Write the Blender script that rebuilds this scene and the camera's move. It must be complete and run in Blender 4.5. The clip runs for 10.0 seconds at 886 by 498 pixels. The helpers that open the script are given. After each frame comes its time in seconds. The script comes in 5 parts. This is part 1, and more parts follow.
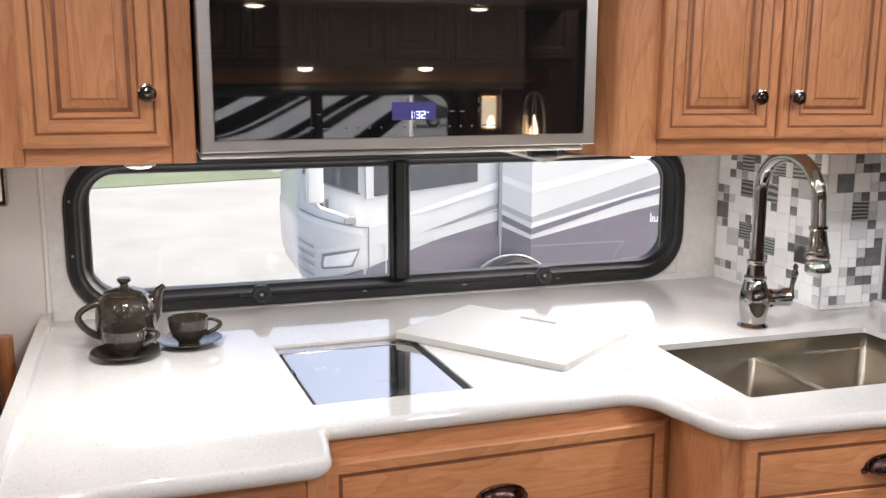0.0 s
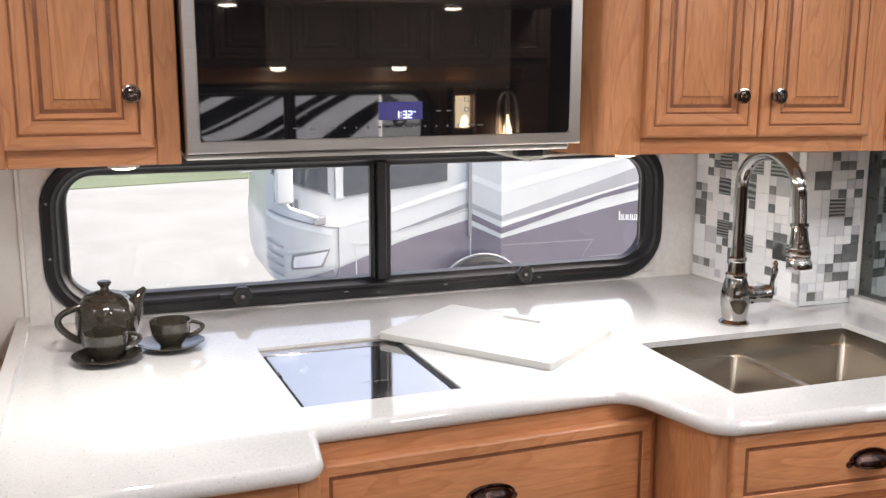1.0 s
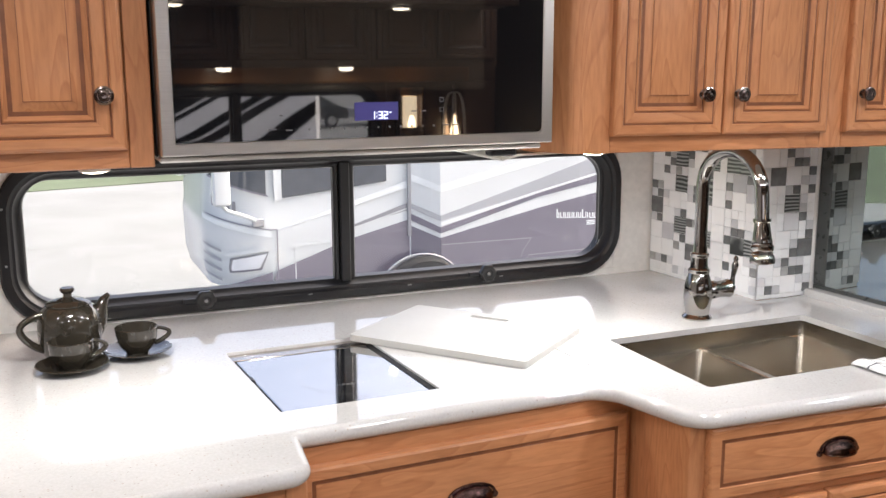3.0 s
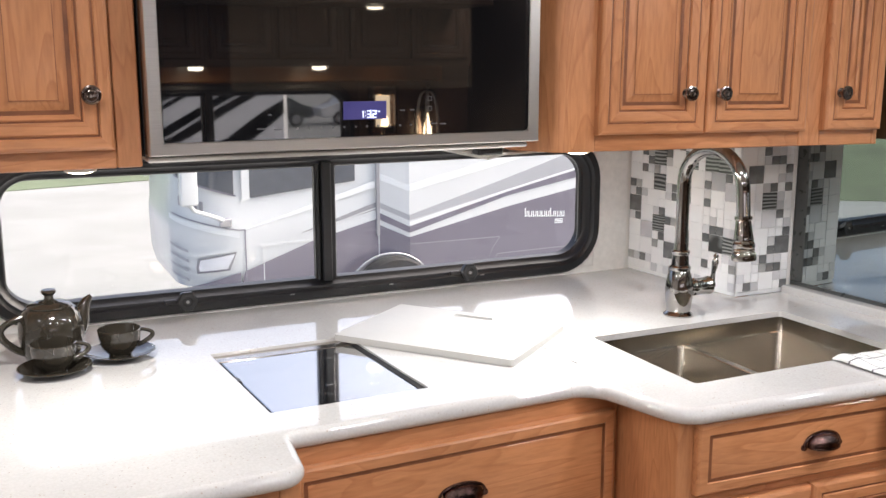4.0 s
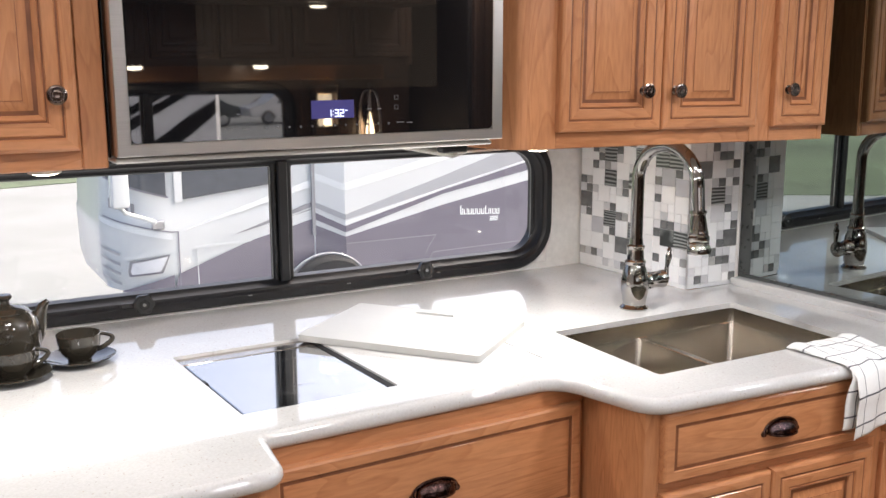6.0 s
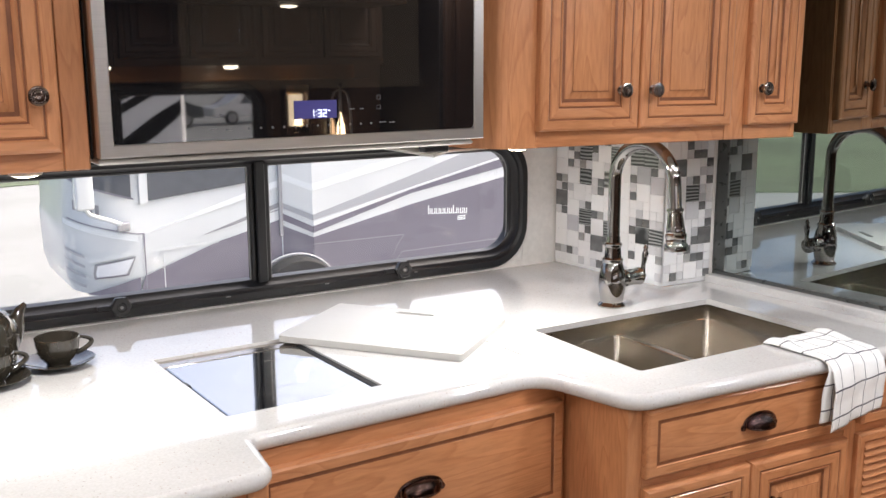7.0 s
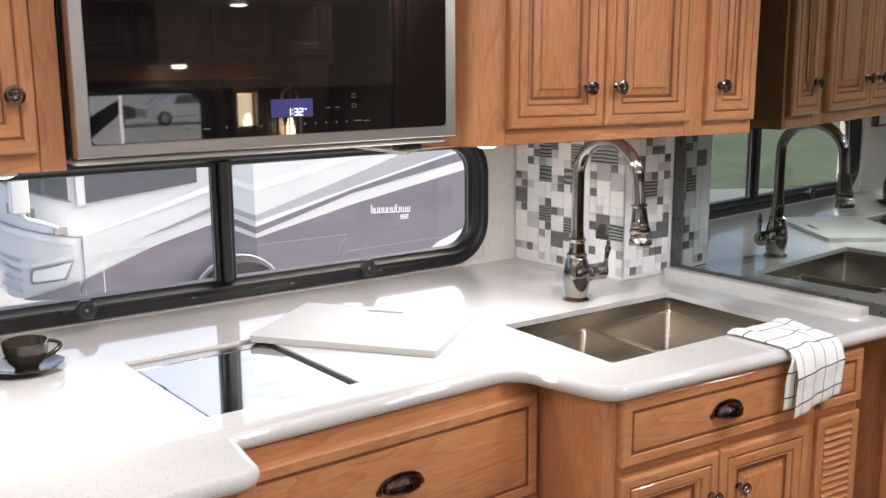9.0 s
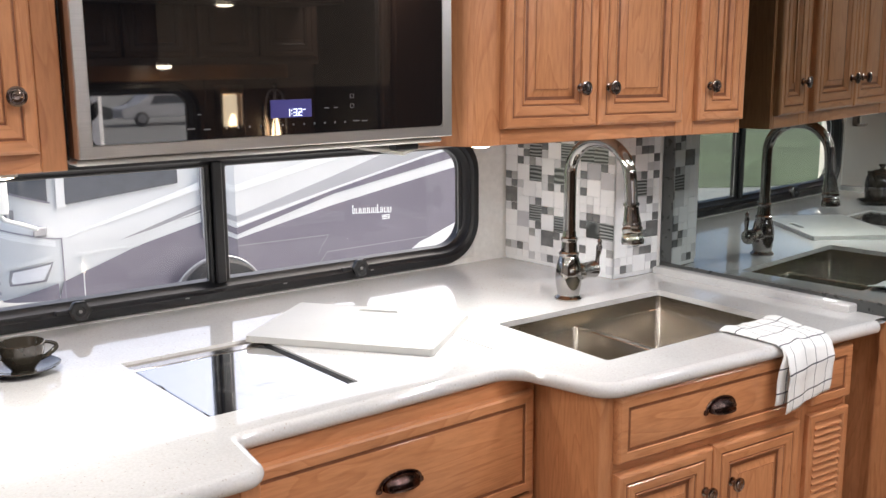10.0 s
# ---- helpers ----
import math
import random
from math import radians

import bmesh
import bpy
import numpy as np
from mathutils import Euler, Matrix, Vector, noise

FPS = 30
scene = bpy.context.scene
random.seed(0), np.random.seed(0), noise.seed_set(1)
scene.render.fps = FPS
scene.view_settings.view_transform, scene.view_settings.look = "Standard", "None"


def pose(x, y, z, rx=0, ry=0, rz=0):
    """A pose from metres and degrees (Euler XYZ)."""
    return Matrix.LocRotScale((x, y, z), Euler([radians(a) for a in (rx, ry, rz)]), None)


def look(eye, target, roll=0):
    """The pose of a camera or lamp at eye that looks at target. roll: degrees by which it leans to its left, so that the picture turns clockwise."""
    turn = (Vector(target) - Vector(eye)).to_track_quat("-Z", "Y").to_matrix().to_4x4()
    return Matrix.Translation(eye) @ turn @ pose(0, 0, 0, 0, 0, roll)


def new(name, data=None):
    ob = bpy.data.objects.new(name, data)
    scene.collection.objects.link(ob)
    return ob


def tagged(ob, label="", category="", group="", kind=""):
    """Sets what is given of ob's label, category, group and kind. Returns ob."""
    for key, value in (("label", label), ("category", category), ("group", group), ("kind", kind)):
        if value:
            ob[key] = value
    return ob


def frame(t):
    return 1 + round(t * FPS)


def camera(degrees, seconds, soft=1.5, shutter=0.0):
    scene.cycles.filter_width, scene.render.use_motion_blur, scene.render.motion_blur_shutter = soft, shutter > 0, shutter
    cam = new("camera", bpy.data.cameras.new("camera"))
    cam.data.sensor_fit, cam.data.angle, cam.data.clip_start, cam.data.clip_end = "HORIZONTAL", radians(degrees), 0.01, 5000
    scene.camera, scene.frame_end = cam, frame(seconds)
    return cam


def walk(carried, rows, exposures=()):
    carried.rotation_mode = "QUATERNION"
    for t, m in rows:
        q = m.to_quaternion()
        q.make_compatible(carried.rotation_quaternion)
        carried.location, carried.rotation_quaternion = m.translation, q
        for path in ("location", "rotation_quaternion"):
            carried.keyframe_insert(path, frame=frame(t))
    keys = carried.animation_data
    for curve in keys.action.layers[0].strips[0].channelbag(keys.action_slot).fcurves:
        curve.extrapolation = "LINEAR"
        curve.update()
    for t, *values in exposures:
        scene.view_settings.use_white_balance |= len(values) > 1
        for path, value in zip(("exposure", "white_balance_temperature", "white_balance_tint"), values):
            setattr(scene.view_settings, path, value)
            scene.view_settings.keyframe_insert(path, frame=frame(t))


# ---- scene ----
cam = camera(48.3, 10.0)
PATH = [
    (0, (-0.154, -2.465, 1.533), (0.413, -0.584, 1.156), 0.1),
    (0.5, (-0.172, -2.456, 1.534), (0.424, -0.585, 1.156), 0.0),
    (1, (-0.189, -2.448, 1.533), (0.442, -0.588, 1.155), 0.0),
    (1.5, (-0.206, -2.44, 1.534), (0.458, -0.592, 1.155), 0.0),
    (2, (-0.224, -2.433, 1.534), (0.47, -0.596, 1.154), -0.0),
    (2.5, (-0.244, -2.425, 1.533), (0.482, -0.6, 1.154), -0.1),
    (4, (-0.306, -2.399, 1.533), (0.518, -0.616, 1.153), -0.1),
    (4.5, (-0.323, -2.392, 1.534), (0.531, -0.624, 1.152), -0.1),
    (5, (-0.34, -2.386, 1.533), (0.544, -0.633, 1.152), -0.2),
    (5.5, (-0.358, -2.381, 1.533), (0.559, -0.645, 1.151), -0.2),
    (7, (-0.407, -2.364, 1.534), (0.604, -0.681, 1.15), -0.3),
    (7.5, (-0.424, -2.357, 1.534), (0.615, -0.692, 1.149), -0.3),
    (8, (-0.439, -2.352, 1.534), (0.629, -0.706, 1.149), -0.3),
    (8.5, (-0.459, -2.345, 1.534), (0.637, -0.717, 1.148), -0.3),
    (9, (-0.478, -2.338, 1.533), (0.639, -0.725, 1.147), -0.4),
    (9.5, (-0.496, -2.332, 1.534), (0.639, -0.731, 1.147), -0.4),
    (10, (-0.516, -2.327, 1.534), (0.637, -0.739, 1.148), -0.4),
]
walk(cam, [(t, look(eye, target, roll)) for t, eye, target, roll in PATH], [(0.0, 2.0), (10.0, 2.0)])

# ---- world, sun and lights ----
world = bpy.data.worlds.new("sky_world")
scene.world = world
world.use_nodes = True
_wn = world.node_tree.nodes
_wl = world.node_tree.links
sky = _wn.new("ShaderNodeTexSky")
sky.sky_type = 'NISHITA'
sky.sun_disc = False
sky.sun_elevation = radians(42)
sky.sun_rotation = radians(86)
sky.air_density, sky.dust_density, sky.ozone_density = 0.6, 9.0, 0.3
_wl.new(sky.outputs[0], _wn["Background"].inputs[0])
_wn["Background"].inputs[1].default_value = 0.145

sun_data = bpy.data.lights.new("sun", 'SUN')
sun_data.energy, sun_data.angle, sun_data.color = 0.5, radians(20), (1.0, 0.97, 0.93)
sun = new("sun", sun_data)
sun.matrix_world = look((7.42, 0.52, 6.69), (0.0, 0.0, 0.0))


def lamp(name, place, target, power, size, colour=(0.965, 0.975, 1.05), size_y=None):
    data = bpy.data.lights.new(name, 'AREA')
    data.shape = 'RECTANGLE' if size_y else 'DISK'
    data.size, data.energy, data.color = size, power, colour
    if size_y:
        data.size_y = size_y
    ob = new(name, data)
    ob.matrix_world = look(place, target)
    return ob


CEIL = 2.06
CEILING_LIGHTS = [(-1.5, -1.45), (-0.35, -1.45), (0.75, -1.45), (1.42, -1.72), (-1.5, -2.6), (-0.35, -2.6), (0.75, -2.6), (1.9, -2.9)]
for lx, ly in CEILING_LIGHTS:
    lamp("ceiling_lamp", (lx, ly, CEIL - 0.022), (lx, ly + 0.001, 0), (1.4 if lx < -1 else 2.6 if lx > 1 else 1.3) if ly > -2 else (2.0 if lx > 0 else 1.5), 0.16)


# ---- materials ----
def material(name, rough=0.5, metal=0.0, colour=(0.8, 0.8, 0.8)):
    m = bpy.data.materials.new(name)
    m.use_nodes = True
    b = m.node_tree.nodes["Principled BSDF"]
    b.inputs["Base Color"].default_value = (*colour, 1)
    b.inputs["Roughness"].default_value = rough
    b.inputs["Metallic"].default_value = metal
    return m, m.node_tree.nodes, m.node_tree.links, b


def noise_tex(n, l, scale, detail=4.0, stretch=(1, 1, 1), distortion=0.0, coord="Object"):
    tc = n.new("ShaderNodeTexCoord")
    mp = n.new("ShaderNodeMapping")
    mp.inputs["Scale"].default_value = stretch
    tx = n.new("ShaderNodeTexNoise")
    tx.inputs["Scale"].default_value = scale
    tx.inputs["Detail"].default_value = detail
    tx.inputs["Distortion"].default_value = distortion
    l.new(tc.outputs[coord], mp.inputs["Vector"])
    l.new(mp.outputs["Vector"], tx.inputs["Vector"])
    return tx


def ramp(n, l, source, stops):
    r = n.new("ShaderNodeValToRGB")
    while len(r.color_ramp.elements) < len(stops):
        r.color_ramp.elements.new(0.5)
    for e, (p, c) in zip(r.color_ramp.elements, stops):
        e.position, e.color = p, (*c, 1)
    l.new(source, r.inputs["Fac"])
    return r


def bump(n, l, source, b, strength=0.2, distance=0.001):
    k = n.new("ShaderNodeBump")
    k.inputs["Strength"].default_value = strength
    k.inputs["Distance"].default_value = distance
    l.new(source, k.inputs["Height"])
    l.new(k.outputs["Normal"], b.inputs["Normal"])
    return k


def mixed(n, l, a, b_, fac, mode='MULTIPLY'):
    m = n.new("ShaderNodeMix")
    m.data_type, m.blend_type = 'RGBA', mode
    if isinstance(fac, float):
        m.inputs["Factor"].default_value = fac
    else:
        l.new(fac, m.inputs["Factor"])
    l.new(a, m.inputs["A"])
    l.new(b_, m.inputs["B"])
    return m.outputs["Result"]


def plain(name, colour, rough=0.5, metal=0.0, vary=0.12, scale=8.0, grain=60.0, bump_mm=0.2, coat=0.0):
    """A surface with a broad and a fine variation of tone and gloss."""
    m, n, l, b = material(name, rough, metal, colour)
    t1 = noise_tex(n, l, scale, 5)
    lo, hi = tuple(c * (1 - vary) for c in colour), tuple(min(1, c * (1 + vary * 0.6)) for c in colour)
    r1 = ramp(n, l, t1.outputs["Fac"], [(0.3, lo), (0.7, hi)])
    l.new(r1.outputs["Color"], b.inputs["Base Color"])
    t2 = noise_tex(n, l, grain, 3)
    mr = n.new("ShaderNodeMapRange")
    mr.inputs["To Min"].default_value, mr.inputs["To Max"].default_value = rough * 0.85, min(1, rough * 1.2)
    l.new(t2.outputs["Fac"], mr.inputs["Value"])
    l.new(mr.outputs["Result"], b.inputs["Roughness"])
    if bump_mm:
        bump(n, l, t2.outputs["Fac"], b, 0.25, bump_mm / 1000)
    b.inputs["Coat Weight"].default_value = coat
    b.inputs["Coat Roughness"].default_value = 0.08
    return m


def wood(name, stretch, light=(0.56, 0.260, 0.122), dark=(0.405, 0.157, 0.062), gloss=0.34):
    m, n, l, b = material(name, gloss)
    oi = n.new("ShaderNodeObjectInfo")
    tc = n.new("ShaderNodeTexCoord")
    add = n.new("ShaderNodeVectorMath")
    add.operation = 'ADD'
    cmb = n.new("ShaderNodeCombineXYZ")
    for k, f in enumerate((3.1, 1.7, 2.3)):
        mul = n.new("ShaderNodeMath")
        mul.operation = 'MULTIPLY'
        mul.inputs[1].default_value = f
        l.new(oi.outputs["Random"], mul.inputs[0])
        l.new(mul.outputs[0], cmb.inputs[k])
    l.new(tc.outputs["Object"], add.inputs[0])
    l.new(cmb.outputs[0], add.inputs[1])
    mp = n.new("ShaderNodeMapping")
    mp.inputs["Scale"].default_value = stretch
    l.new(add.outputs[0], mp.inputs["Vector"])
    # cathedral figure: rings of a slow noise
    fig = n.new("ShaderNodeTexNoise")
    fig.inputs["Scale"].default_value = 2.1
    fig.inputs["Detail"].default_value = 2.0
    fig.inputs["Distortion"].default_value = 0.6
    l.new(mp.outputs[0], fig.inputs["Vector"])
    rings = n.new("ShaderNodeMath")
    rings.operation = 'MULTIPLY'
    rings.inputs[1].default_value = 11.0
    l.new(fig.outputs["Fac"], rings.inputs[0])
    fr = n.new("ShaderNodeMath")
    fr.operation = 'FRACT'
    l.new(rings.outputs[0], fr.inputs[0])
    r1 = ramp(n, l, fr.outputs[0], [(0.0, light), (0.72, tuple(a * 0.78 + c * 0.22 for a, c in zip(light, dark))), (0.93, tuple(a * 0.42 + c * 0.58 for a, c in zip(light, dark))), (1.0, light)])
    fine = n.new("ShaderNodeTexNoise")
    fine.inputs["Scale"].default_value = 26.0
    fine.inputs["Detail"].default_value = 6.0
    l.new(mp.outputs[0], fine.inputs["Vector"])
    r2 = ramp(n, l, fine.outputs["Fac"], [(0.28, (0.80, 0.75, 0.69)), (0.62, (1.06, 1.05, 1.03))])
    c1 = mixed(n, l, r1.outputs["Color"], r2.outputs["Color"], 0.75)
    broad = noise_tex(n, l, 3.2, 3)
    r3 = ramp(n, l, broad.outputs["Fac"], [(0.3, (0.84, 0.80, 0.76)), (0.7, (1.08, 1.05, 1.02))])
    c2 = mixed(n, l, c1, r3.outputs["Color"], 0.8)
    l.new(c2, b.inputs["Base Color"])
    mr = n.new("ShaderNodeMapRange")
    mr.inputs["To Min"].default_value, mr.inputs["To Max"].default_value = gloss * 0.8, gloss * 1.3
    l.new(fine.outputs["Fac"], mr.inputs["Value"])
    l.new(mr.outputs["Result"], b.inputs["Roughness"])
    bump(n, l, fine.outputs["Fac"], b, 0.12, 0.0004)
    b.inputs["Coat Weight"].default_value = 0.5
    b.inputs["Coat Roughness"].default_value = 0.13
    return m


WOOD_V = wood("cherry_upright", (5.5, 5.5, 0.8))
WOOD_H = wood("cherry_level", (0.8, 5.5, 5.5))
# dimmed copy of the level cherry: the valance's weaker light is in the colour
WOOD_DIM = wood("dimmed_cherry_level", (0.8, 5.5, 5.5), (0.28, 0.135, 0.065), (0.18, 0.075, 0.033))
# the same cherry darkened: the far side's shade lies in its colour
WOOD_FAR_SHADED = wood("shaded_cherry", (5.5, 5.5, 0.8), (0.075, 0.044, 0.030), (0.045, 0.025, 0.017))
GLAZE = plain("brown_glaze", (0.22, 0.080, 0.034), 0.45, vary=0.3, scale=25)
WOOD_DARK_IN = plain("cabinet_inside", (0.10, 0.05, 0.025), 0.7)


def quartz():
    m, n, l, b = material("quartz", 0.12)
    base = noise_tex(n, l, 5.0, 4)
    r0 = ramp(n, l, base.outputs["Fac"], [(0.3, (0.565, 0.557, 0.548)), (0.7, (0.62, 0.612, 0.602))])
    vo = n.new("ShaderNodeTexVoronoi")
    vo.inputs["Scale"].default_value = 185.0
    tc = n.new("ShaderNodeTexCoord")
    l.new(tc.outputs["Object"], vo.inputs["Vector"])
    sep = n.new("ShaderNodeSeparateColor")
    l.new(vo.outputs["Color"], sep.inputs[0])
    pick = ramp(n, l, sep.outputs[0], [(0.86, (0, 0, 0)), (0.88, (1, 1, 1))])
    near = ramp(n, l, vo.outputs["Distance"], [(0.22, (1, 1, 1)), (0.36, (0, 0, 0))])
    spot = mixed(n, l, pick.outputs["Color"], near.outputs["Color"], 1.0)
    tint = ramp(n, l, sep.outputs[1], [(0.0, (0.42, 0.405, 0.39)), (0.5, (0.50, 0.43, 0.37)), (1.0, (0.62, 0.61, 0.60))])
    col = mixed(n, l, r0.outputs["Color"], tint.outputs["Color"], spot, 'MIX')
    fine = noise_tex(n, l, 220.0, 2)
    r4 = ramp(n, l, fine.outputs["Fac"], [(0.35, (0.93, 0.925, 0.92)), (0.65, (1.03, 1.03, 1.03))])
    l.new(mixed(n, l, col, r4.outputs["Color"], 0.8), b.inputs["Base Color"])
    b.inputs["Roughness"].default_value = 0.05
    b.inputs["Coat Weight"].default_value = 0.5
    b.inputs["Coat Roughness"].default_value = 0.02
    return m


QUARTZ = quartz()
WALL = plain("wall_panel", (0.80, 0.775, 0.74), 0.42, vary=0.06, scale=4, grain=140, bump_mm=0.3)
SPLASH = plain("speckled_splash", (0.80, 0.785, 0.76), 0.3, vary=0.07, scale=60, grain=240, bump_mm=0.05)
CEILING = plain("ceiling_vinyl", (0.80, 0.78, 0.74), 0.6, vary=0.05)
FLOOR = plain("floor_tile", (0.42, 0.35, 0.27), 0.35, vary=0.25, scale=3)
BLACK = plain("black_window_frame", (0.012, 0.012, 0.014), 0.36, vary=0.25, scale=18, grain=180, bump_mm=0.15)
RUBBER = plain("black_seal", (0.012, 0.012, 0.013), 0.6)
PLASTIC = plain("black_plastic", (0.02, 0.02, 0.022), 0.4)
CLIP = plain("grey_clip", (0.30, 0.30, 0.30), 0.35, 0.4)


def brushed(name, colour, rough, stretch, vary=0.06, relief=0.05):
    m, n, l, b = material(name, rough, 1.0, colour)
    t = noise_tex(n, l, 40.0, 4, stretch)
    lo, hi = tuple(c * (1 - vary) for c in colour), tuple(min(1, c * (1 + vary)) for c in colour)
    r = ramp(n, l, t.outputs["Fac"], [(0.3, lo), (0.7, hi)])
    l.new(r.outputs["Color"], b.inputs["Base Color"])
    mr = n.new("ShaderNodeMapRange")
    mr.inputs["To Min"].default_value, mr.inputs["To Max"].default_value = rough * (1 - 2 * vary), rough * (1 + 2 * vary)
    l.new(t.outputs["Fac"], mr.inputs["Value"])
    l.new(mr.outputs["Result"], b.inputs["Roughness"])
    if relief:
        bump(n, l, t.outputs["Fac"], b, relief, 0.0003)
    return m


STEEL = brushed("brushed_steel", (0.62, 0.60, 0.575), 0.34, (0.3, 20, 20))
SINK_STEEL = brushed("sink_steel", (0.43, 0.385, 0.325), 0.24, (0.5, 0.5, 0.5), 0.05, 0.0)
NICKEL = plain("polished_nickel", (0.36, 0.345, 0.33), 0.055, 1.0, vary=0.06, bump_mm=0)
PEWTER = plain("dark_pewter", (0.33, 0.265, 0.235), 0.13, 1.0, vary=0.25, scale=90, bump_mm=0)
PULL = plain("dark_copper_pewter", (0.15, 0.095, 0.085), 0.12, 1.0, vary=0.5, scale=120, grain=260, bump_mm=1.6)
CERAMIC = plain("brown_glazed_ceramic", (0.034, 0.029, 0.022), 0.07, vary=0.3, scale=14, bump_mm=0, coat=0.6)
BOARD = plain("white_board", (0.53, 0.522, 0.498), 0.35, vary=0.03, scale=9, bump_mm=0.05)
COOKGLASS = plain("black_ceramic_glass", (0.012, 0.012, 0.014), 0.03, vary=0.1, bump_mm=0, coat=1.0)
PRINT = plain("grey_print", (0.45, 0.45, 0.46), 0.4)
KEYMARK = plain("faint_key_print", (0.13, 0.13, 0.135), 0.4)
ZONE = plain("zone_print", (0.30, 0.30, 0.31), 0.04, vary=0.1, bump_mm=0, coat=1.0)
for _m in (COOKGLASS, ZONE):
    _m.node_tree.nodes["Principled BSDF"].inputs["IOR"].default_value = 5.0
    _m.node_tree.nodes["Principled BSDF"].inputs["Coat IOR"].default_value = 3.5
DARKMIRROR = plain("smoked_mirror", (0.36, 0.40, 0.395), 0.012, 1.0, vary=0.03, bump_mm=0)
GREYFRAME = plain("grey_mirror_frame", (0.09, 0.095, 0.092), 0.28, 0.4, vary=0.1)


def glass(name, tint=(0.96, 0.97, 0.98)):
    m = bpy.data.materials.new(name)
    m.use_nodes = True
    n, l = m.node_tree.nodes, m.node_tree.links
    n.clear()
    out = n.new("ShaderNodeOutputMaterial")
    tr = n.new("ShaderNodeBsdfTransparent")
    tr.inputs[0].default_value = (*tint, 1)
    gl = n.new("ShaderNodeBsdfGlossy")
    gl.inputs["Roughness"].default_value = 0.01
    lw = n.new("ShaderNodeLayerWeight")
    pw = n.new("ShaderNodeMath")
    pw.operation = 'POWER'
    pw.inputs[1].default_value = 4.0
    l.new(lw.outputs["Facing"], pw.inputs[0])
    ma = n.new("ShaderNodeMath")
    ma.operation = 'MULTIPLY_ADD'
    ma.inputs[1].default_value, ma.inputs[2].default_value = 0.85, 0.05
    l.new(pw.outputs[0], ma.inputs[0])
    mx = n.new("ShaderNodeMixShader")
    l.new(ma.outputs[0], mx.inputs[0])
    l.new(tr.outputs[0], mx.inputs[1])
    l.new(gl.outputs[0], mx.inputs[2])
    l.new(mx.outputs[0], out.inputs[0])
    return m


PANE = glass("window_glass")


def glowing(name, colour, strength):
    m, n, l, b = material(name, 0.4, 0.0, colour)
    b.inputs["Emission Color"].default_value = (*colour, 1)
    b.inputs["Emission Strength"].default_value = strength
    return m


LED = glowing("led_lens", (1.0, 0.86, 0.66), 4.0)
DISPLAY = glowing("display_blue", (0.05, 0.045, 0.20), 0.035)
DIGITS = glowing("display_digits", (0.75, 0.82, 1.0), 0.45)
FLAME = glowing("sconce_glow", (1.0, 0.72, 0.42), 5.0)
SHADE_GLOW = glowing("sconce_shade_glow", (1.0, 0.80, 0.55), 0.9)


# ---- mesh helpers ----
def cube(bm, x0, x1, y0, y1, z0, z1, bevel=0.0, seg=1):
    m = Matrix.LocRotScale(((x0 + x1) / 2, (y0 + y1) / 2, (z0 + z1) / 2), None, (abs(x1 - x0), abs(y1 - y0), abs(z1 - z0)))
    got = bmesh.ops.create_cube(bm, size=1.0, matrix=m)
    if bevel:
        vs = set(got["verts"])
        es = [e for e in bm.edges if e.verts[0] in vs and e.verts[1] in vs]
        bmesh.ops.bevel(bm, geom=es, offset=bevel, segments=seg, affect='EDGES', profile=0.6)
    return bm


def box(x0, x1, y0, y1, z0, z1, bevel=0.0, seg=1):
    return cube(bmesh.new(), x0, x1, y0, y1, z0, z1, bevel, seg)


def lathe(profile, seg=32, place=(0, 0, 0), turn=None, start=0.0, sweep=2 * math.pi, bm=None):
    """Turns (radius, height) pairs round the z axis; turn is a rotation matrix."""
    bm = bm or bmesh.new()
    full = abs(sweep - 2 * math.pi) < 1e-6
    count = seg if full else seg + 1
    rows = []
    for r, h in profile:
        row = []
        for k in range(count):
            a = start + sweep * k / seg
            v = Vector((r * math.cos(a), r * math.sin(a), h))
            if turn is not None:
                v = turn @ v
            row.append(bm.verts.new(v + Vector(place)))
        rows.append(row)
    for a, b in zip(rows, rows[1:]):
        for k in range(seg):
            j = (k + 1) % count
            bm.faces.new((a[k], a[j], b[j], b[k]))
    if full:
        for row, flip in ((rows[0], True), (rows[-1], False)):
            bm.faces.new(row[::-1] if flip else row)
    return bm


def tube(points, radius, seg=14, bm=None, radii=None, flat=1.0):
    """A round bar along points, closed at both ends."""
    bm = bm or bmesh.new()
    pts = [Vector(p) for p in points]
    rows, up = [], None
    for k, p in enumerate(pts):
        d = (pts[min(k + 1, len(pts) - 1)] - pts[max(k - 1, 0)]).normalized()
        if up is None:
            up = d.orthogonal().normalized()
        up = (up - d * up.dot(d)).normalized()
        side = d.cross(up)
        r = radii[k] if radii else radius
        rows.append([bm.verts.new(p + (up * math.cos(a) + side * math.sin(a) * flat) * r) for a in (2 * math.pi * j / seg for j in range(seg))])
    for a, b in zip(rows, rows[1:]):
        for k in range(seg):
            bm.faces.new((a[k], a[(k + 1) % seg], b[(k + 1) % seg], b[k]))
    bm.faces.new(rows[0][::-1])
    bm.faces.new(rows[-1])
    return bm


def arc(cx, cy, r, a0, a1, count):
    return [(cx + r * math.cos(radians(a0 + (a1 - a0) * k / count)), cy + r * math.sin(radians(a0 + (a1 - a0) * k / count))) for k in range(count + 1)]


def round_rect(x0, x1, z0, z1, r, count=8):
    return arc(x1 - r, z1 - r, r, 0, 90, count) + arc(x0 + r, z1 - r, r, 90, 180, count) + arc(x0 + r, z0 + r, r, 180, 270, count) + arc(x1 - r, z0 + r, r, 270, 360, count)


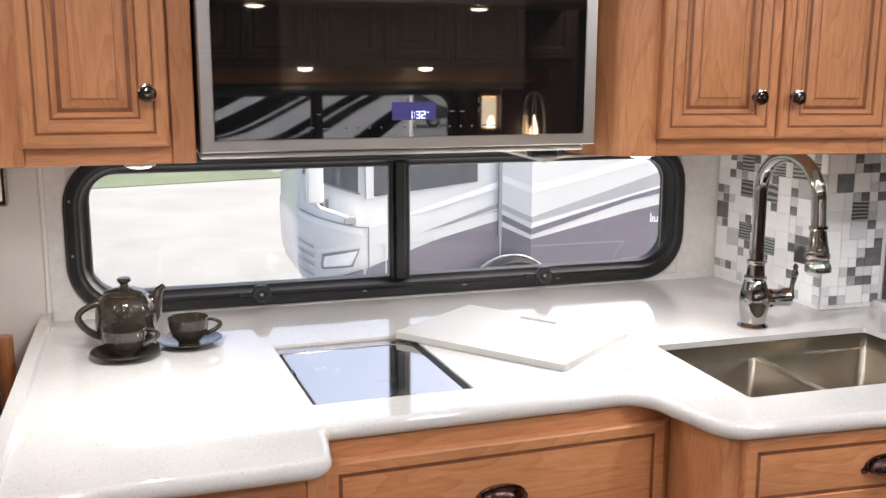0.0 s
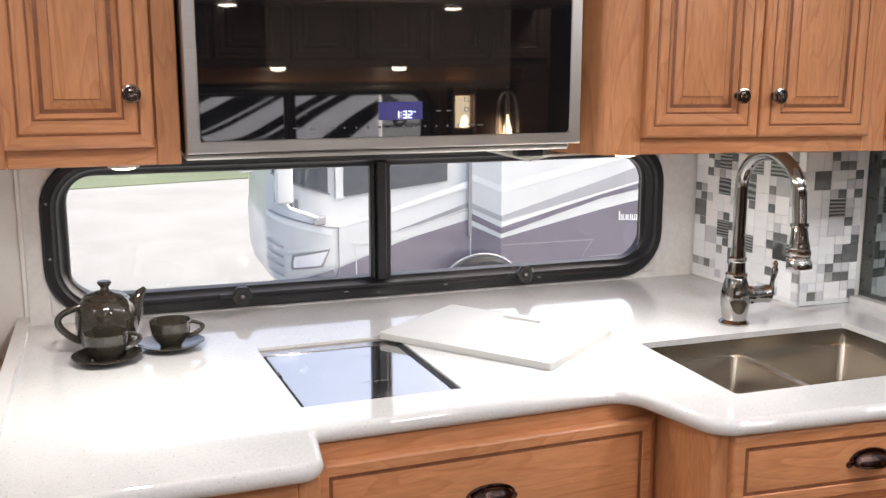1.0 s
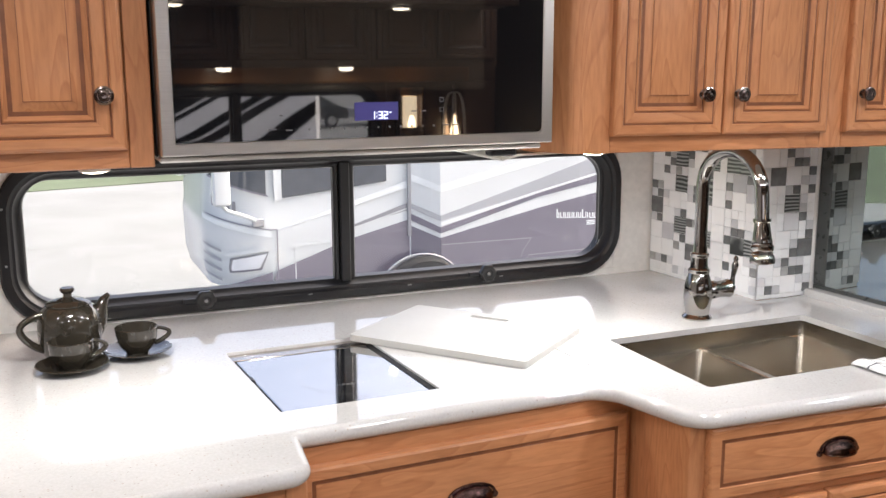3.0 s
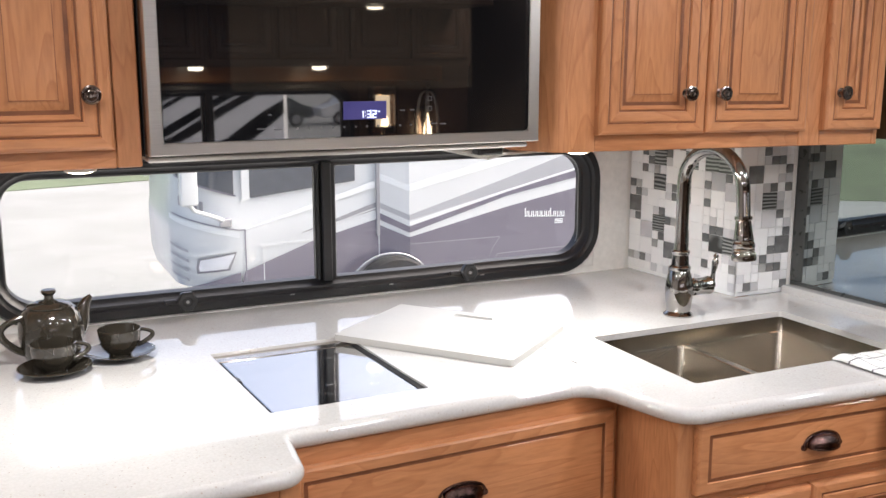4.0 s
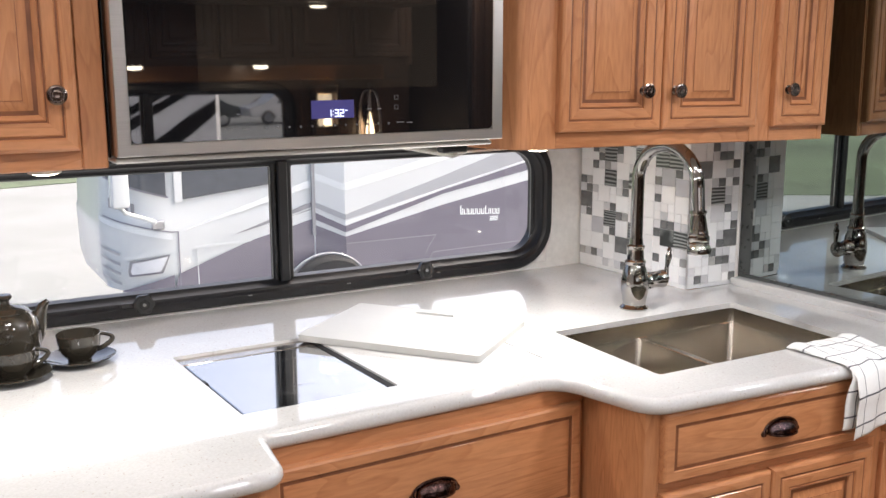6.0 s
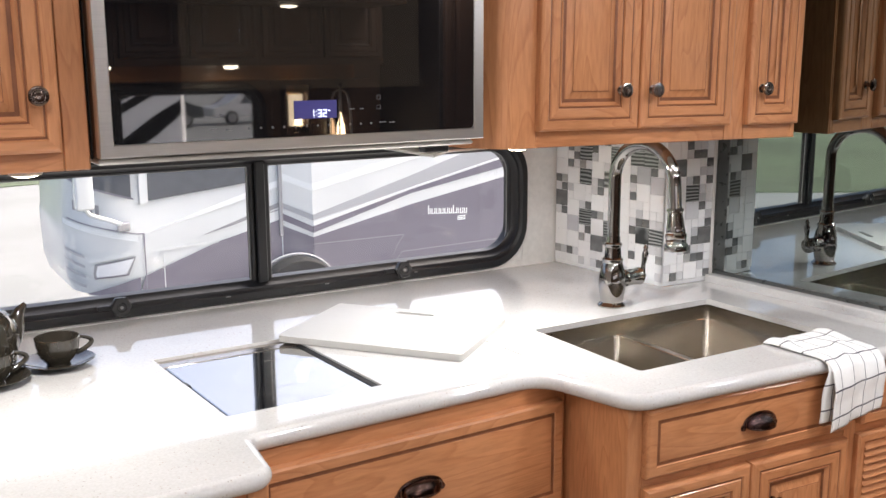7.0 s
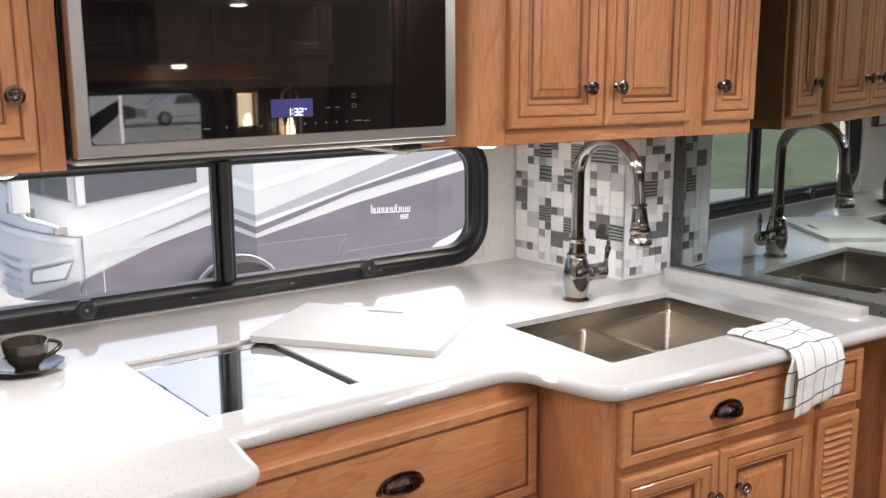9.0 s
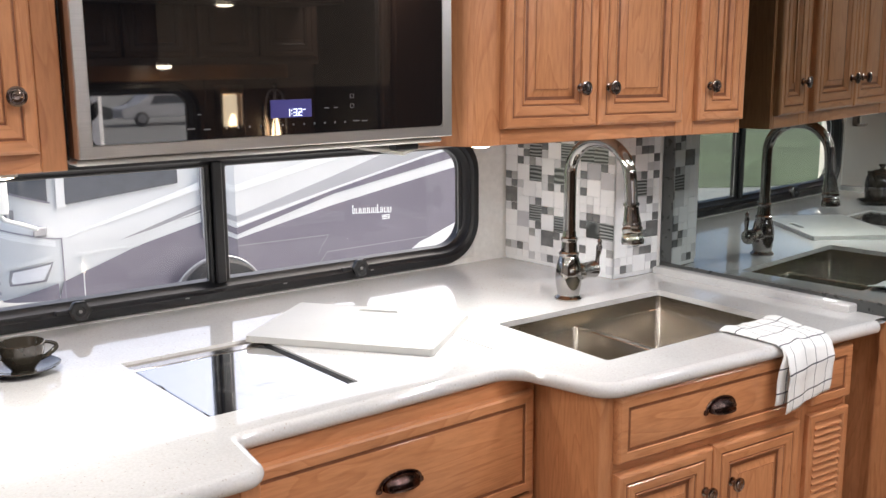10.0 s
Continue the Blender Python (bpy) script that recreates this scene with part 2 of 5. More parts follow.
def loft(loops, closed=True, bm=None):
    """Skins loops of equal length, each a list of 3D points."""
    bm = bm or bmesh.new()
    rows = [[bm.verts.new(p) for p in loop] for loop in loops]
    n = len(rows[0])
    for a, b in zip(rows, rows[1:]):
        for k in range(n if closed else n - 1):
            j = (k + 1) % n
            bm.faces.new((a[k], a[j], b[j], b[k]))
    return bm


def slab(outline, axis, d0, d1, bm=None):
    """A flat plate of a 2D outline, from d0 to d1 along an axis ('y': outline in x,z; 'z': in x,y)."""
    bm = bm or bmesh.new()
    at = (lambda u, v, d: (u, d, v)) if axis == 'y' else ((lambda u, v, d: (u, v, d)) if axis == 'z' else (lambda u, v, d: (d, u, v)))
    a = [bm.verts.new(at(u, v, d0)) for u, v in outline]
    b = [bm.verts.new(at(u, v, d1)) for u, v in outline]
    bm.faces.new(a)
    bm.faces.new(b[::-1])
    for k in range(len(a)):
        j = (k + 1) % len(a)
        bm.faces.new((a[k], b[k], b[j], a[j]))
    return bm


def link(name, bm, mat, smooth=35):
    bmesh.ops.recalc_face_normals(bm, faces=bm.faces[:])
    me = bpy.data.meshes.new(name)
    bm.to_mesh(me)
    bm.free()
    me.materials.append(mat)
    if smooth:
        me.shade_smooth()
        me.set_sharp_from_angle(angle=radians(smooth))
    return new(name, me)


def part(name, bm, mat, parent, label="", smooth=35):
    ob = link(name, bm, mat, smooth)
    ob.parent = parent
    if label:
        tagged(ob, label)
    return ob


def thing(name, label, category, group="", place=(0, 0, 0), kind=""):
    ob = new(name)
    ob.empty_display_size = 0.05
    ob.location = place
    return tagged(ob, label, category, group, kind)


def solid(name, bm, mat, label, category, kind="", group="", smooth=35):
    return tagged(link(name, bm, mat, smooth), label, category, group, kind)


# ---- the room ----
XL, XR, YB = -2.6, 3.3, -3.62          # end walls and the far long wall
WIN = (-0.335, 1.285, 0.935, 1.305)    # opening of the kitchen window
FAR_WIN = (-0.75, 1.32, 0.98, 1.405)    # opening of the window across the aisle


def wall_with_hole(name, x0, x1, z0, z1, hole, y0, y1, mat, label):
    bm = bmesh.new()
    hx0, hx1, hz0, hz1 = hole
    for a in ((x0, hx0, z0, z1), (hx1, x1, z0, z1), (hx0, hx1, z0, hz0), (hx0, hx1, hz1, z1)):
        cube(bm, a[0], a[1], y0, y1, a[2], a[3])
    return solid(name, bm, mat, label, "wall", "structure", smooth=0)


wall_north = wall_with_hole("wall_north", XL, XR, -0.05, CEIL, WIN, 0.0, 0.08, WALL, "off-white panelled coach wall with the long window")
# south wall in the shade-darkened cherry, so its reflections stay dim
wall_south = wall_with_hole("wall_south", XL, XR, -0.05, CEIL, FAR_WIN, YB - 0.08, YB, WOOD_FAR_SHADED, "cherry-panelled coach wall across the aisle, shade put into its colour")
# unseen west wall, kept pale to bounce light onto the tiled pier
solid("wall_west", box(XL - 0.08, XL, YB - 0.08, 0.08, -0.05, CEIL), WALL, "pale panelled end wall, added out of view to close the room", "wall", "structure", smooth=0)
solid("wall_east", box(XR, XR + 0.08, YB - 0.08, 0.08, -0.05, CEIL), WALL, "pale panelled end wall, added out of view to close the room", "wall", "structure", smooth=0)
solid("ceiling", box(XL - 0.08, XR + 0.08, YB - 0.08, 0.08, CEIL, CEIL + 0.06), CEILING, "plain off-white padded coach ceiling", "ceiling", "structure", smooth=0)
floor = solid("floor", box(XL - 0.08, XR + 0.08, YB - 0.08, 0.08, -0.12, -0.002), FLOOR, "beige tiled coach floor", "floor", "structure", smooth=0)

def corner_fill(bm, hole, r, y0, y1):
    """Closes the square corners of an opening to a round of radius r."""
    x0, x1, z0, z1 = hole
    for cx, cz, px, pz, a in ((x1 - r, z1 - r, x1, z1, 0), (x0 + r, z1 - r, x0, z1, 90), (x0 + r, z0 + r, x0, z0, 180), (x1 - r, z0 + r, x1, z0, 270)):
        slab([(px, pz)] + arc(cx, cz, r, a, a + 90, 8)[::-1], 'y', y0, y1, bm)


# speckled splash panel under and beside the window, with its vertical joint
splash = bmesh.new()
for a in ((-0.385, WIN[0] - 0.002, 0.9, 1.36), (WIN[1] + 0.002, 1.40, 0.9, 1.36), (WIN[0] - 0.002, WIN[1] + 0.002, 0.9, WIN[2] - 0.002), (WIN[0] - 0.002, WIN[1] + 0.002, WIN[3] + 0.002, 1.36)):
    cube(splash, a[0], a[1], -0.004, 0.0, a[2], a[3])
corner_fill(splash, WIN, 0.118, -0.004, 0.030)
solid("splash_panel", splash, SPLASH, "off-white speckled splash panel round the window", "panel", "structure", smooth=0)
solid("trim", box(-0.397, -0.386, -0.008, -0.0005, 0.9, 1.36, 0.002), WALL, "off-white joint strip at the splash panel's edge", "trim", "structure")


far_corners = bmesh.new()
corner_fill(far_corners, FAR_WIN, 0.118, YB - 0.030, YB - 0.0005)
solid("trim", far_corners, WOOD_FAR_SHADED, "corner fillers round the window across the aisle, in shade-darkened cherry", "trim", "structure", smooth=0)


# ---- kitchen window ----
KNOB = plain("worn_black_knob", (0.035, 0.035, 0.036), 0.22, vary=0.3, scale=60)


def coach_window(name, hole, y_in, y_out, knobs, divider, label, sign=1):
    """A black rounded coach window with a divider, winding knobs and clips. y_in: the room's face; sign: +1 when outside is +y."""
    win = thing(name, label, "window", kind="structure")
    x0, x1, z0, z1 = hole

    def ring(inset, y, r):
        return [(u, y, v) for u, v in round_rect(x0 + inset, x1 - inset, z0 + inset, z1 - inset, r)]
    s = sign
    frame_bm = loft([ring(-0.010, y_in, 0.125), ring(-0.012, y_in - s * 0.010, 0.127), ring(-0.006, y_in - s * 0.018, 0.121), ring(0.012, y_in - s * 0.020, 0.105),
                     ring(0.018, y_in - s * 0.013, 0.10), ring(0.024, y_in - s * 0.012, 0.094), ring(0.030, y_in + s * 0.004, 0.088),
                     ring(0.038, y_in + s * 0.010, 0.08), ring(0.040, y_out, 0.078), ring(-0.004, y_out, 0.12), ring(-0.002, y_in, 0.122)])
    part("window_frame", frame_bm, BLACK, win)
    for a, b in ((x0, divider), (divider, x1)):
        left, right = (0.032 if a == x0 else 0.014), (0.032 if b == x1 else 0.014)
        ax, bx, az, bz = a + left, b - right, z0 + 0.022, z1 - 0.028

        def corner(inset, y, ax=ax, bx=bx, az=az, bz=bz, a=a, b=b):
            big, small = max(0.075 - inset, 0.01), 0.006
            rl, rr = (big if a == x0 else small), (big if b == x1 else small)
            return [(u, y, v) for u, v in arc(bx - inset - rr, bz - inset - rr, rr, 0, 90, 6) + arc(ax + inset + rl, bz - inset - rl, rl, 90, 180, 6)
                    + arc(ax + inset + rl, az + inset + rl, rl, 180, 270, 6) + arc(bx - inset - rr, az + inset + rr, rr, 270, 360, 6)]
        ym = y_in + s * 0.012
        sash_bm = loft([corner(0, ym + s * 0.02), corner(0, ym), corner(0.003, ym - s * 0.004), corner(0.010, ym - s * 0.004), corner(0.013, ym), corner(0.013, ym + s * 0.02), corner(0, ym + s * 0.02)])
        part("sash", sash_bm, BLACK, win)
        pane = bmesh.new()
        pane.faces.new([pane.verts.new(p) for p in corner(0.011, ym + s * 0.010)])
        bead = loft([corner(0.0115, ym + s * 0.006), corner(0.0115, ym + s * 0.003), corner(0.0150, ym + s * 0.003), corner(0.0150, ym + s * 0.006)])
        part("bead", bead, CLIP, win, "thin grey glazing bead")
        p = part("pane", pane, PANE, win, "clear window pane", smooth=0)
        p.visible_shadow = False
    bm = cube(bmesh.new(), divider - 0.013, divider + 0.013, min(y_in - s * 0.004, y_in + s * 0.03), max(y_in - s * 0.004, y_in + s * 0.03), z0 + 0.03, z1 - 0.028, 0.003)
    part("divider", bm, BLACK, win)
    for kx, kz in knobs:
        turn = Euler((radians(90 * s), 0, 0)).to_matrix()
        rim = [(0.0, -0.002), (0.012, -0.002), (0.012, 0.010), (0.021, 0.012), (0.024, 0.016), (0.024, 0.026), (0.020, 0.030), (0.012, 0.030), (0.009, 0.027), (0.0, 0.027)]
        k = bmesh.new()
        lathe([(max(r, 0.0004), h) for r, h in rim], 36, (0, 0, 0), None, bm=k)
        for v in k.verts:
            rr = math.hypot(v.co.x, v.co.y)
            if rr > 0.017:
                f = 1 + 0.06 * math.cos(6 * math.atan2(v.co.y, v.co.x))
                v.co.x, v.co.y = v.co.x * f, v.co.y * f
        bmesh.ops.transform(k, matrix=Matrix.Translation((kx, y_in - s * 0.016, kz)) @ turn.to_4x4(), verts=k.verts[:])
        knob = part("winding_knob", k, KNOB, win, "black fluted plastic winding knob")
        part("knob_screw", lathe([(0.0004, 0), (0.004, 0), (0.004, 0.003), (0.0004, 0.003)], 12, (kx, y_in - s * 0.043, kz), turn), CLIP, knob)
        lever = cube(bmesh.new(), kx - 0.052, kx - 0.022, min(y_in - s * 0.03, y_in - s * 0.018), max(y_in - s * 0.03, y_in - s * 0.018), kz - 0.007, kz + 0.004, 0.002)
        part("knob_bracket", lever, PLASTIC, win)
    x = x0 + 0.16
    while x < x1 - 0.12:
        part("frame_clip", box(x, x + 0.012, min(y_in - s * 0.0215, y_in - s * 0.012), max(y_in - s * 0.0215, y_in - s * 0.012), z0 + 0.008, z0 + 0.011, 0.001), CLIP, win)
        x += 0.27
    for zz in (z0 + 0.14, z1 - 0.10):
        part("frame_screw", lathe([(0.0004, 0), (0.003, 0), (0.003, 0.002), (0.0004, 0.002)], 10, (x0 + 0.004, y_in - s * 0.020, zz), Euler((radians(90 * s), 0, 0)).to_matrix()), CLIP, win)
    return win


coach_window("window_1", WIN, -0.004, 0.034, ((0.105, 0.958), (0.862, 0.960)), 0.473, "long black-framed sliding window with rounded corners")


# ---- doors and drawer fronts of cherry ----
DOOR_PROFILE = [(0.0, 0.0), (0.0, 0.014), (0.002, 0.018), (0.006, 0.0205), (0.020, 0.0205), (0.0225, 0.0175), (0.025, 0.0175), (0.0275, 0.0205), (0.031, 0.0205), (0.046, 0.0190),
                (0.0475, 0.0150), (0.0495, 0.0150), (0.052, 0.0175), (0.057, 0.0135), (0.060, 0.0085), (0.0625, 0.0075)]
PANEL_PROFILE = [(0.0625, 0.0075), (0.066, 0.0078), (0.082, 0.0150), (0.083, 0.0170), (0.086, 0.0176)]
SLAB_PROFILE = [(0.0, 0.0), (0.0, 0.013), (0.002, 0.017), (0.005, 0.019), (0.022, 0.019), (0.0245, 0.0150), (0.028, 0.0140), (0.031, 0.0165), (0.034, 0.0172)]


def mitred(x0, x1, z0, z1, y, profile, side):
    """One side of a mitred frame, or with side None the whole nest of rectangles with its field."""
    loops = []
    for inset, depth in profile:
        a, b, c, d = x0 + inset, x1 - inset, z0 + inset, z1 - inset
        loops.append([(a, y - depth, c), (b, y - depth, c), (b, y - depth, d), (a, y - depth, d)])
    bm = bmesh.new()
    if side is None:
        loft(loops, True, bm)
        bm.faces.new([bm.verts.new(p) for p in loops[-1]])
        bmesh.ops.remove_doubles(bm, verts=bm.verts[:], dist=1e-6)
        return bm
    i, j = {"bottom": (0, 1), "right": (1, 2), "top": (2, 3), "left": (3, 0)}[side]
    return loft([(lp[i], lp[j]) for lp in loops], False, bm)


def ring_strip(x0, x1, z0, z1, y, inset0, inset1, depth):
    return loft([[(x0 + k, y - depth, z0 + k), (x1 - k, y - depth, z0 + k), (x1 - k, y - depth, z1 - k), (x0 + k, y - depth, z1 - k)] for k in (inset0, inset1)])


def raised_door(parent, x0, x1, z0, z1, y):
    door = part("door", box(x0 + 0.002, x1 - 0.002, y - 0.006, y - 0.0005, z0 + 0.002, z1 - 0.002), WOOD_V, parent, "raised-panel cherry door with brown glaze in its mouldings", smooth=0)
    for side in ("left", "right"):
        part("stile", mitred(x0, x1, z0, z1, y, DOOR_PROFILE, side), WOOD_V, door, smooth=25)
    for side in ("bottom", "top"):
        part("rail", mitred(x0, x1, z0, z1, y, DOOR_PROFILE, side), WOOD_H, door, smooth=25)
    part("panel", mitred(x0, x1, z0, z1, y, PANEL_PROFILE, None), WOOD_V, door, smooth=25)
    for a, b, d in ((0.0222, 0.0256, 0.0179), (0.0472, 0.0500, 0.0156), (0.0585, 0.0665, 0.0098), (0.0818, 0.0832, 0.0168)):
        part("glaze_line", ring_strip(x0, x1, z0, z1, y, a, b, d), GLAZE, door, "dark brown glaze line", smooth=0)
    return door


def flat_front(parent, name, x0, x1, z0, z1, y, label="cherry drawer front with a moulded edge"):
    front = part(name, mitred(x0, x1, z0, z1, y, SLAB_PROFILE, None), WOOD_H, parent, label, smooth=25)
    # brown glaze, made wider so that it also paints the cove's shading
    part("glaze_line", ring_strip(x0, x1, z0, z1, y, 0.0230, 0.0305, 0.0166), GLAZE, front, "dark brown glaze line", smooth=0)
    return front


def door_knob(parent, x, y, z):
    """A ringed metal knob that stands off the door at y, towards -y."""
    turn = Euler((radians(90), 0, 0)).to_matrix()
    prof = [(0.0006, 0), (0.010, 0), (0.0105, 0.002), (0.006, 0.004), (0.0055, 0.011), (0.009, 0.014), (0.0145, 0.017), (0.0160, 0.020), (0.0155, 0.0225), (0.0125, 0.0235),
            (0.0115, 0.0220), (0.0095, 0.0220), (0.0085, 0.0240), (0.0055, 0.0245), (0.0045, 0.0230), (0.0006, 0.0232)]
    return part("knob", lathe(prof, 24, (x, y, z), turn), PEWTER, parent, "dark pewter ringed knob")


def cup_pull(parent, x, y, z, w=0.105):
    """A half-round bin pull, open below."""
    loops = []
    for k in range(11):
        a = math.pi * k / 10
        r = math.sin(a)
        px = x - w / 2 * math.cos(a) * 0.86
        loop = []
        for j in range(8):
            b = math.pi / 2 * j / 7
            loop.append((px, y - 0.002 - 0.024 * (0.05 + 0.95 * r ** 0.8) * math.sin(b), z - 0.010 + 0.025 * (0.10 + 0.90 * r ** 0.7) * math.cos(b)))
        loops.append(loop)
    bm = loft(loops, False)
    bmesh.ops.solidify(bm, geom=bm.faces[:], thickness=0.002)
    rim = [(x - w / 2 * math.cos(math.pi * k / 14), y - 0.002, z - 0.010 + 0.027 * math.sin(math.pi * k / 14) ** 0.8 if 0 < k < 14 else z - 0.010) for k in range(15)]
    tube(rim, 0.003, 8, bm)
    ridge = [(x - w / 2 * 0.8 * math.cos(math.pi * k / 14), y - 0.003 - 0.024 * math.sin(math.pi * k / 14) ** 0.8, z - 0.010) for k in range(15)]
    tube(ridge, 0.0022, 8, bm)
    for s in (-1, 1):
        lathe([(0.0005, 0), (0.007, 0), (0.006, 0.003), (0.0005, 0.004)], 12, (x + s * w * 0.5, y, z - 0.010), Euler((radians(90), 0, 0)).to_matrix(), bm=bm)
    return part("cup_pull", bm, PULL, parent, "dark pewter cup pull with a ribbed edge")


def swing(thing_ob, x, y, degrees, dip=0.0):
    """Turns a thing built square about the upright line through (x, y); dip lowers its far end a little."""
    p = Vector((x, y, 1.4))
    rot = Euler((0, radians(dip), radians(degrees))).to_matrix()
    thing_ob.rotation_euler = (0, radians(dip), radians(degrees))
    thing_ob.location = p - rot @ p


# ---- upper cabinets ----
def upper_left():
    cab = thing("upper_cabinet", "honey cherry upper cabinet with a raised-panel door", "cabinet", "upper cabinets")
    y, zb = -0.672, 1.353
    part("body", box(-1.05, -0.070, y + 0.002, -0.001, zb + 0.012, CEIL - 0.003), WOOD_V, cab, smooth=0)
    part("stile", box(-0.108, -0.0675, y - 0.004, y + 0.02, zb, 1.99, 0.002), WOOD_V, cab)
    part("stile", box(-0.435, -0.348, y - 0.004, y + 0.02, zb, 1.99, 0.002), WOOD_V, cab)
    part("rail", box(-0.3475, -0.1085, y - 0.004, y + 0.02, zb, 1.40, 0.002), WOOD_H, cab)
    part("rail", box(-0.3475, -0.1085, y - 0.004, y + 0.02, 1.90, 1.99, 0.002), WOOD_H, cab)
    part("rail", box(-1.05, -0.4355, y - 0.004, y + 0.02, zb, 1.40, 0.002), WOOD_H, cab)
    d = raised_door(cab, -0.350, -0.112, 1.385, 1.92, y - 0.0045)
    door_knob(d, -0.146, y - 0.024, 1.476)
    d = raised_door(cab, -0.99, -0.43, 1.382, 1.92, y - 0.0045)
    door_knob(d, -0.475, y - 0.024, 1.476)


def upper_right():
    cab = thing("upper_cabinet", "honey cherry upper cabinet with three raised-panel doors above the sink", "cabinet", "upper cabinets")
    y, zb = -0.678, 1.343
    part("body", slab([(0.760, y + 0.021), (1.573, y + 0.021), (1.573, -0.06), (0.72, -0.06), (0.69, -0.56)], 'z', zb + 0.012, CEIL - 0.012), WOOD_V, cab, smooth=0)
    part("return_panel", slab([(0.682, -0.60), (0.738, y + 0.009), (0.746, y + 0.001), (0.756, y - 0.003), (0.768, y - 0.004), (0.829, y - 0.004), (0.829, y + 0.02), (0.757, y + 0.02), (0.757, -0.56), (0.682, -0.56)], 'z', zb, 1.99), WOOD_V, cab, "angled cherry panel beside the microwave", smooth=50)
    part("stile", box(1.352, 1.410, y - 0.004, y + 0.02, zb, 1.99, 0.002), WOOD_V, cab)
    part("stile", box(1.564, 1.575, y - 0.004, y + 0.02, zb, 1.99, 0.002), WOOD_V, cab)
    for a, b in ((0.8295, 1.3515), (1.4105, 1.5635)):
        part("rail", box(a, b, y - 0.004, y + 0.02, zb, 1.40, 0.002), WOOD_H, cab)
        part("rail", box(a, b, y - 0.004, y + 0.02, 1.90, 1.99, 0.002), WOOD_H, cab)
    part("side_panel", box(1.5755, 1.580, y - 0.002, -0.44, zb, CEIL - 0.012), WOOD_V, cab, smooth=0)
    yd = y - 0.0045
    for a, b, k in ((0.827, 1.084, 1.033), (1.088, 1.355, 1.118), (1.407, 1.571, 1.443)):
        d = raised_door(cab, a, b, 1.378, 1.92, yd)
        door_knob(d, k, yd - 0.020, 1.462)
    swing(cab, 0.79, -0.682, -3.4, 0.6)


upper_left()
upper_right()


def puck_light(x, y, z, power):
    t = thing("puck_light", "round under-cabinet light, lit, in a white rim", "light", "under-cabinet lights")
    part("rim", lathe([(0.0005, 0.012), (0.026, 0.012), (0.027, 0.006), (0.026, 0.0), (0.0235, 0.0), (0.0235, 0.004), (0.0005, 0.004)], 28, (x, y, z)), WALL, t)
    part("lens", lathe([(0.0005, 0.0035), (0.0230, 0.0035), (0.022, -0.001), (0.014, -0.0035), (0.0005, -0.004)], 28, (x, y, z)), LED, t, "glowing warm lens")
    lamp("under_cabinet_lamp", (x, y, z - 0.010), (x, y + 0.001, 0), power, 0.05, (1, 0.985, 0.96))


puck_light(-0.164, -0.640, 1.347, 0.9)
puck_light(0.840, -0.604, 1.335, 1.2)


